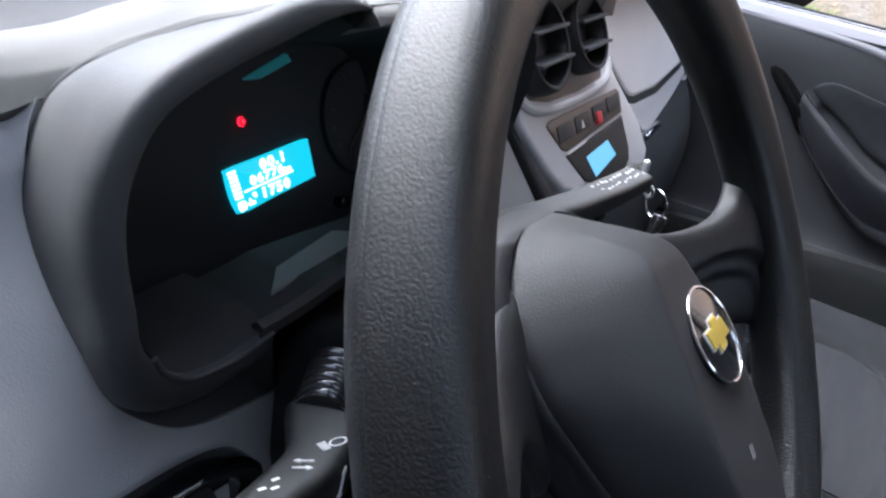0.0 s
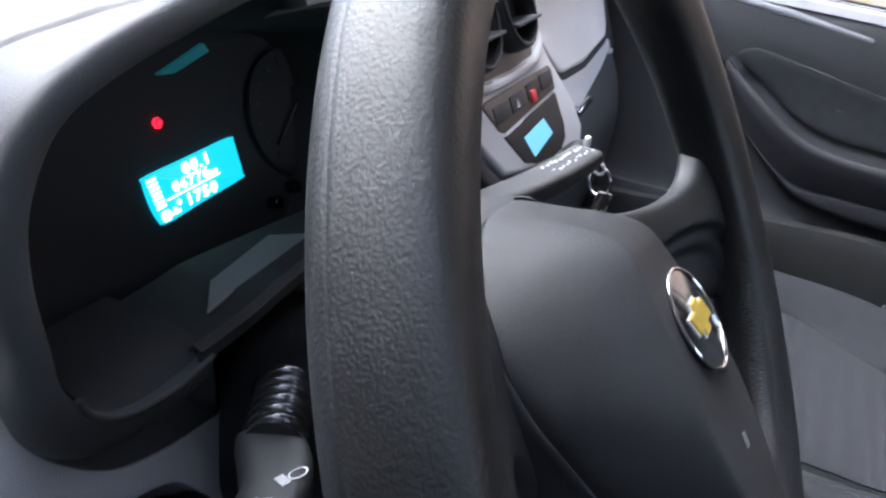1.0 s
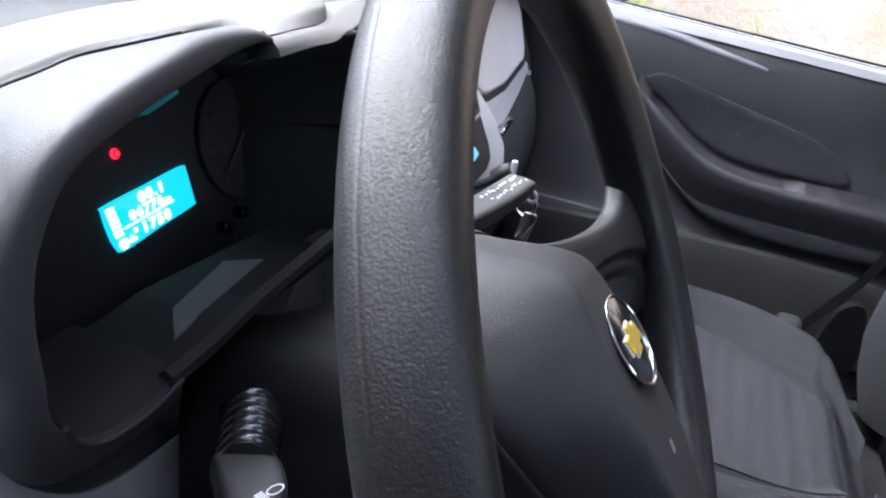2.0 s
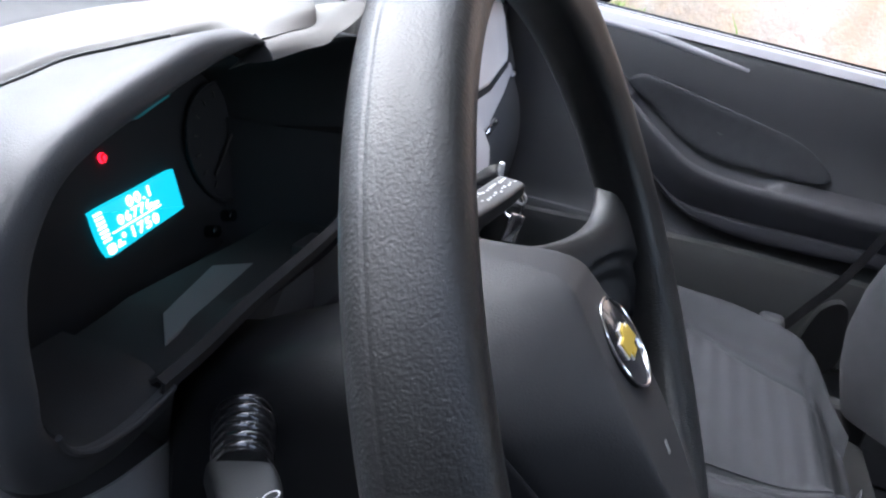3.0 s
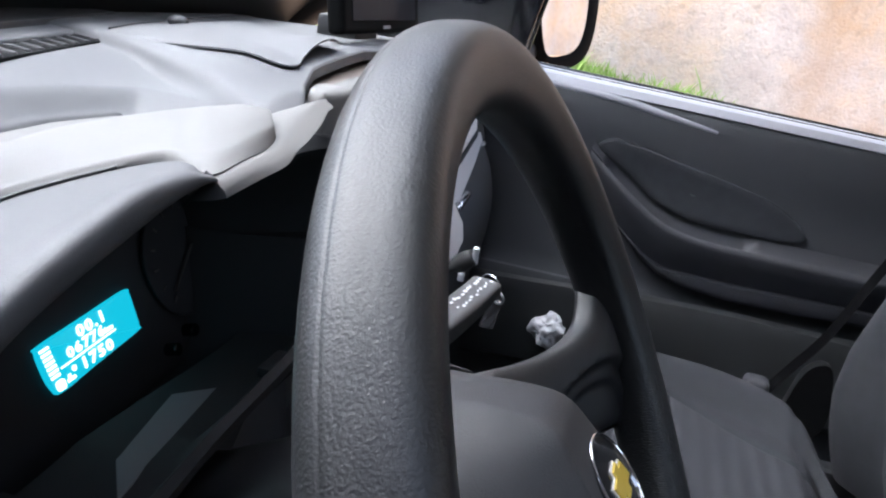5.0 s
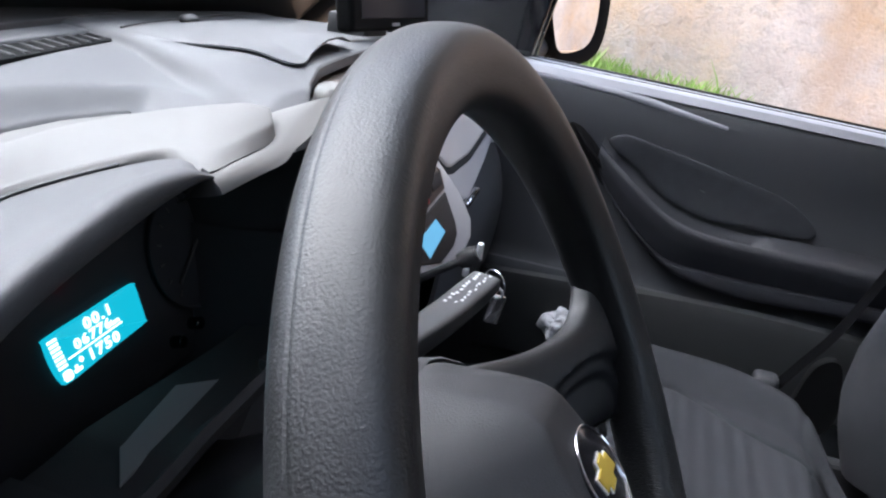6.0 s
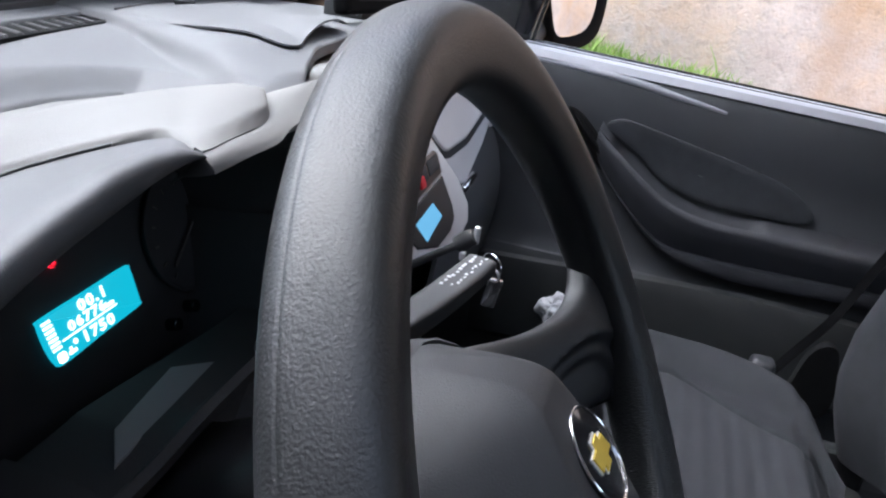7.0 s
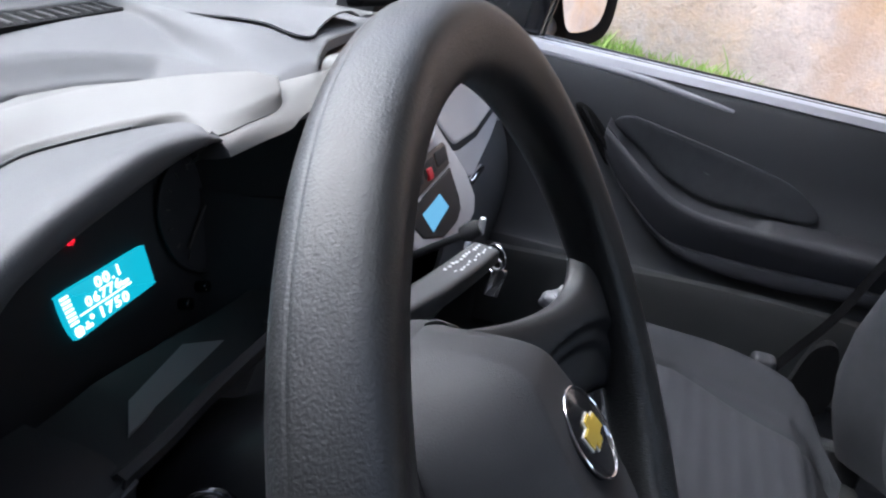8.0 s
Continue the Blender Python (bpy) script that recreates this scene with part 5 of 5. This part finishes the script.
def armrest():
    """The armrest: a thin-edged grab handle before a pull cup that sweeps down into a level rest, with a lobe under it."""
    edge = spline([(0, 0.094, -0.034), (0, 0.080, -0.046), (0, 0.055, -0.064), (0, 0.020, -0.089), (0, -0.020, -0.115), (0, -0.054, -0.129), (0, -0.100, -0.137), (0, -0.162, -0.1395), (0, -0.24, -0.1405), (0, -0.32, -0.142), (0, -0.50, -0.146)], 70)
    waist = spline([(0, 0.096, -0.052), (0, 0.085, -0.082), (0, 0.055, -0.118), (0, 0.020, -0.150), (0, -0.020, -0.180), (0, -0.054, -0.193), (0, -0.100, -0.1955), (0, -0.162, -0.197), (0, -0.24, -0.196), (0, -0.32, -0.195), (0, -0.50, -0.196)], 70)
    foot = spline([(0, 0.097, -0.056), (0, 0.085, -0.087), (0, 0.055, -0.124), (0, 0.020, -0.158), (0, -0.020, -0.191), (0, -0.054, -0.209), (0, -0.100, -0.218), (0, -0.162, -0.224), (0, -0.24, -0.223), (0, -0.32, -0.219), (0, -0.50, -0.215)], 70)
    rows = []
    for a, w, d in zip(edge, waist, foot):
        x0 = 0.955 + 0.014 * smooth_step(0.0, 0.10, a.y)
        cup = smooth_step(0.075, 0.055, a.y) * smooth_step(-0.185, -0.158, a.y)
        floor = a.z + 0.006 - 0.034 * cup
        lobe = 0.008 * smooth_step(0.03, -0.10, w.y)
        rows.append([(1.012, a.y, a.z + 0.014), (1.004, a.y, a.z + 0.012 - 0.012 * cup), (0.996, a.y, floor), (0.976, a.y, floor - 0.002), (x0 + 0.013, a.y, a.z - 0.002 - 0.010 * cup), (x0 + 0.008, a.y, a.z + 0.002), (x0 + 0.004, a.y, a.z + 0.003), (x0, a.y, a.z - 0.001),
                     (x0 - 0.001, a.y, a.z - 0.008), (x0 + 0.005, 0.5 * (a.y + w.y), 0.5 * (a.z + w.z)), (x0 + 0.018, w.y, w.z + 0.004), (x0 + 0.020, w.y, w.z), (x0 + 0.016 - 0.4 * lobe, w.y, w.z - 0.003), (x0 + 0.018 - lobe, d.y, d.z + 0.006), (x0 + 0.022 - lobe, d.y, d.z), (1.012, d.y, d.z - 0.004)])
    return loft(rows, True, True)


part("armrest", armrest(), DOORDARK, door, "black armrest with a sweeping grab handle and pull cup", sharp=50)
hd = part("handle_recess", slab(spline([(1.004, 0.150, -0.008), (1.004, 0.127, -0.016), (1.004, 0.090, -0.050), (1.004, 0.060, -0.075), (1.004, 0.056, -0.090), (1.004, 0.083, -0.097), (1.004, 0.111, -0.063), (1.004, 0.148, -0.022)], 40, True), (-0.010, 0, 0), 0.003), DEEP, door, "black door-release recess")
part("release_lever", tube(spline([(0.990, 0.140, -0.014), (0.985, 0.105, -0.050), (0.988, 0.076, -0.078)], 12), 0.004, 10), DEEP, hd)


def pocket():
    rows = []
    for i in range(30):
        y = -0.45 + i * 0.70 / 29
        z = -0.255 + 0.012 * math.sin((y + 0.45) * 6)
        rows.append([(0.990, y, z - 0.16), (0.962, y, z - 0.14), (0.955, y, z - 0.02), (0.960, y, z - 0.003), (0.968, y, z), (0.974, y, z - 0.006), (0.975, y, z - 0.10)])
    return thick(loft(rows), 0.003)


part("map_pocket", pocket(), LEVER, door, "dark map pocket")
sail = part("mirror_sail", slab([(1.045, 0.50, 0.078), (1.045, 0.242, 0.074), (1.042, 0.236, 0.095), (1.030, 0.210, 0.20), (1.015, 0.19, 0.28), (1.03, 0.40, 0.20)], (-0.010, 0, 0), 0.003), GLOSS, door, "black triangular mirror sail")
part("window_post", tube(spline([(1.048, 0.238, 0.070), (1.038, 0.218, 0.16), (1.020, 0.19, 0.28)], 8), 0.004, 8), RUBBER, door)

mirror = thing("door_mirror", (1.2, 0.25, 0.06), "black door mirror that reflects the wall", "mirror")


def mirror_loop(s, d, grow=0.0):
    """The mirror's outline, scaled by s, d in front of (or behind) its pane."""
    o = spline([(-0.030, 0.160, 0), (-0.012, 0.112, 0), (0.006, 0.084, 0), (0.030, 0.076, 0), (0.080, 0.086, 0), (0.104, 0.108, 0), (0.110, 0.150, 0), (0.098, 0.205, 0), (0.050, 0.232, 0), (-0.010, 0.225, 0), (-0.032, 0.200, 0)], 52, True)
    c = Vector((0.042, 0.155, 0))
    return [c + (p - c) * s + Vector((grow, 0, d)) for p in o]


MM = frame_of((1.26, 0.24, 0.0), (0.86, -0.52, 0), (0, 0, 1))
part("housing", moved(loft([mirror_loop(1.0, 0.002), mirror_loop(1.08, 0.006, 0.004), mirror_loop(1.34, 0.0, 0.014), mirror_loop(1.36, -0.03, 0.014), mirror_loop(1.05, -0.07), mirror_loop(0.5, -0.10)], True, True), MM), DEEP, mirror, "black mirror housing", sharp=60)
part("mirror_pane", moved(loft([mirror_loop(1.0, 0.0), mirror_loop(1.0, 0.0025)], True, True), MM), MIRROR, mirror, "mirror pane", smooth=False)
part("mirror_foot", tube(spline([(1.09, 0.28, 0.050), (1.16, 0.28, 0.055), (1.29, 0.27, 0.09)], 8), 0.022, 14), BLACK, mirror)

# ---------------------------------------------------------------- passenger seat
seat = thing("passenger_seat", (0.60, -0.2, -0.6), "grey cloth passenger seat with ribbed centre panels", "car seat")


SX = 0.545       # the cushion's middle
PANEL = [(0.20, 0.702), (-0.08, 0.702), (-0.11, 0.682), (-0.15, 0.650), (-0.19, 0.625), (-0.24, 0.604)]     # the ribbed panel's edge on the door side


def cushion_half(y):
    """Half the cushion's width: full in front, rounded off towards the backrest."""
    return 0.26 * math.sqrt(max(0.03, 1 - max(0.0, (-0.10 - y) / 0.19) ** 2.2))


def cushion_top(x, y):
    """The cushion's height: a flat middle between side bolsters, with a sewn groove on each side and a second seam on the inner one."""
    u = (x - SX) / cushion_half(y)
    f = (0.10 - y) / 0.385
    z = -0.272 + 0.024 * smooth_step(0.58, 0.84, abs(u)) - 0.060 * smooth_step(0.86, 1.0, abs(u)) ** 1.5
    z -= 0.07 * (1 - smooth_step(0, 0.18, f)) ** 2 + 0.012 * f + 0.05 * smooth_step(0.80, 1.0, f) ** 2
    z -= 0.009 * math.exp(-((x - 0.390) / 0.0040) ** 2) + 0.0045 * math.exp(-((x - 0.350) / 0.0030) ** 2)
    return z - 0.008 * math.exp(-((x - along(PANEL, y) - 0.004) / 0.0045) ** 2) - 0.004 * math.exp(-((y + 0.236) / 0.004) ** 2)


def cushion():
    """Cushion: a soft slab with raised side bolsters."""
    rows = []
    for y in np.linspace(0.10, -0.285, 90):
        w = cushion_half(y)
        sect = [(x, y, cushion_top(x, y)) for x in np.linspace(SX - w, SX + w, 181)]
        sect += [(SX + w, y, -0.42), (SX - w, y, -0.42)]
        rows.append(sect)
    return loft(rows, True, True)


part("cushion", cushion(), SEAT, seat, "grey cloth cushion", sharp=60)


def ribbed():
    rows = []
    for y in np.linspace(0.09, -0.231, 60):
        a, b = 0.397, along(PANEL, y) - 0.004
        rows.append([(a + (b - a) * f, y, cushion_top(a + (b - a) * f, y) + 0.0026 - 0.0030 * abs(2 * f - 1) ** 10) for f in np.linspace(0, 1, 50)])
    return thick(loft(rows), 0.002)


part("cushion_panel", ribbed(), SEATRIB, seat, "ribbed grey centre panel")


def backrest():
    rows = []
    for i in range(30):
        f = i / 29
        z = -0.36 + 0.62 * f
        y = along([(1.0, -0.56), (0.8, -0.475), (0.6, -0.41), (0.42, -0.362), (0.28, -0.342), (0.18, -0.340), (0.09, -0.352), (0.0, -0.375)], f) + 0.006
        w = 0.225 - 0.05 * smooth_step(0.75, 1.0, f)
        sect = []
        for k in range(33):
            u = -1 + 2 * k / 32
            sect.append((0.575 + w * u, y + 0.055 * smooth_step(0.45, 0.80, abs(u)) * (1 - 0.4 * f) - 0.07 * smooth_step(0.86, 1.0, abs(u)), z))
        sect += [(0.575 + w, y - 0.12, z), (0.575 - w, y - 0.12, z)]
        rows.append(sect)
    return loft(rows, True, True)


part("backrest", backrest(), SEAT, seat, "grey cloth backrest", sharp=60)
part("backrest_panel", thick(loft([[(0.575 + 0.10 * u, along([(1.0, -0.56), (0.8, -0.475), (0.6, -0.41), (0.42, -0.362), (0.28, -0.342), (0.18, -0.340), (0.09, -0.352), (0.0, -0.375)], 0.05 + 0.84 * f) + 0.008, -0.33 + 0.52 * f) for u in np.linspace(-1, 1, 16)] for f in np.linspace(0, 1, 16)]), 0.004), SEATRIB, seat, "ribbed grey centre panel")
part("seat_base", box((0.38, -0.36, -0.60), (0.77, 0.05, -0.40), 0.02), BLACK, seat)
part("side_cover", box((0.77, -0.36, -0.46), (0.80, 0.02, -0.36), 0.01, 3), DARK, seat)

part("recliner_cover", slab(spline([(0.815, -0.243, -0.330), (0.815, -0.247, -0.290), (0.815, -0.259, -0.248), (0.815, -0.280, -0.233), (0.815, -0.294, -0.249), (0.815, -0.302, -0.320), (0.815, -0.275, -0.350)], 40, True), (0.022, 0, 0), 0.005), DEEP, seat, "black recliner cover")

belt = thing("seat_belt", (0.9, -0.4, -0.4), "black seat belt that hangs beside the seat", "seat belt")


def strap(pts, w, side):
    c = spline(pts, 30)
    return thick(loft([[p - Vector(side) * w, p + Vector(side) * w] for p in c]), 0.0015)


part("webbing", strap([(0.905, -0.236, -0.325), (0.92, -0.262, -0.290), (0.93, -0.300, -0.23), (0.945, -0.340, -0.137), (1.0, -0.43, 0.05), (1.03, -0.52, 0.30), (1.03, -0.60, 0.52)], 0.007, (0.45, 0.70, 0.50)), STRAP, belt)
part("anchor", box((0.875, -0.235, -0.37), (0.91, -0.198, -0.304), 0.012, 4), DOORDARK, belt, "grey belt anchor cover")
part("pillar_trim", box((0.995, -0.62, -0.60), (1.05, -0.40, 0.10), 0.02, 3), DOORDARK, belt)

tissue = thing("crumpled_tissue", (0.95, 0.10, -0.33), "crumpled white tissue in the door pocket", "tissue")
ball = bmesh.new()
bmesh.ops.create_icosphere(ball, subdivisions=4, radius=0.026)
for v in ball.verts:
    v.co *= 1 + 0.45 * noise.noise(v.co * 60) + 0.2 * noise.noise(v.co * 150)
    v.co.z *= 1.05
part("paper", moved(ball, Matrix.Translation((0.938, 0.103, -0.329))), PAPER, tissue, smooth=False)

# ---------------------------------------------------------------- navigation unit on the dashboard
navi = thing("navigation_unit", (0.62, 0.37, 0.10), "black portable navigation unit standing on the dashboard", "navigation unit")
NM = Matrix.Translation((0.705, 0.362, 0.165)) @ pose(0, 0, 0, -8, 0, 0)
part("case", moved(box((-0.135, 0.0, -0.055), (0.135, 0.022, 0.055), 0.008, 4), NM), DEEP, navi)
part("screen", moved(box((-0.112, -0.0015, -0.040), (0.112, 0.001, 0.045), 0.001), NM), DIMSCREEN, navi, "dark screen")
part("maker_bar", moved(box((-0.012, -0.001, -0.050), (0.012, 0.0005, -0.046), 0), NM), LOWER, navi, smooth=False)
part("stand", box((0.68, 0.385, 0.090), (0.76, 0.44, 0.124), 0.008), BLACK, navi)
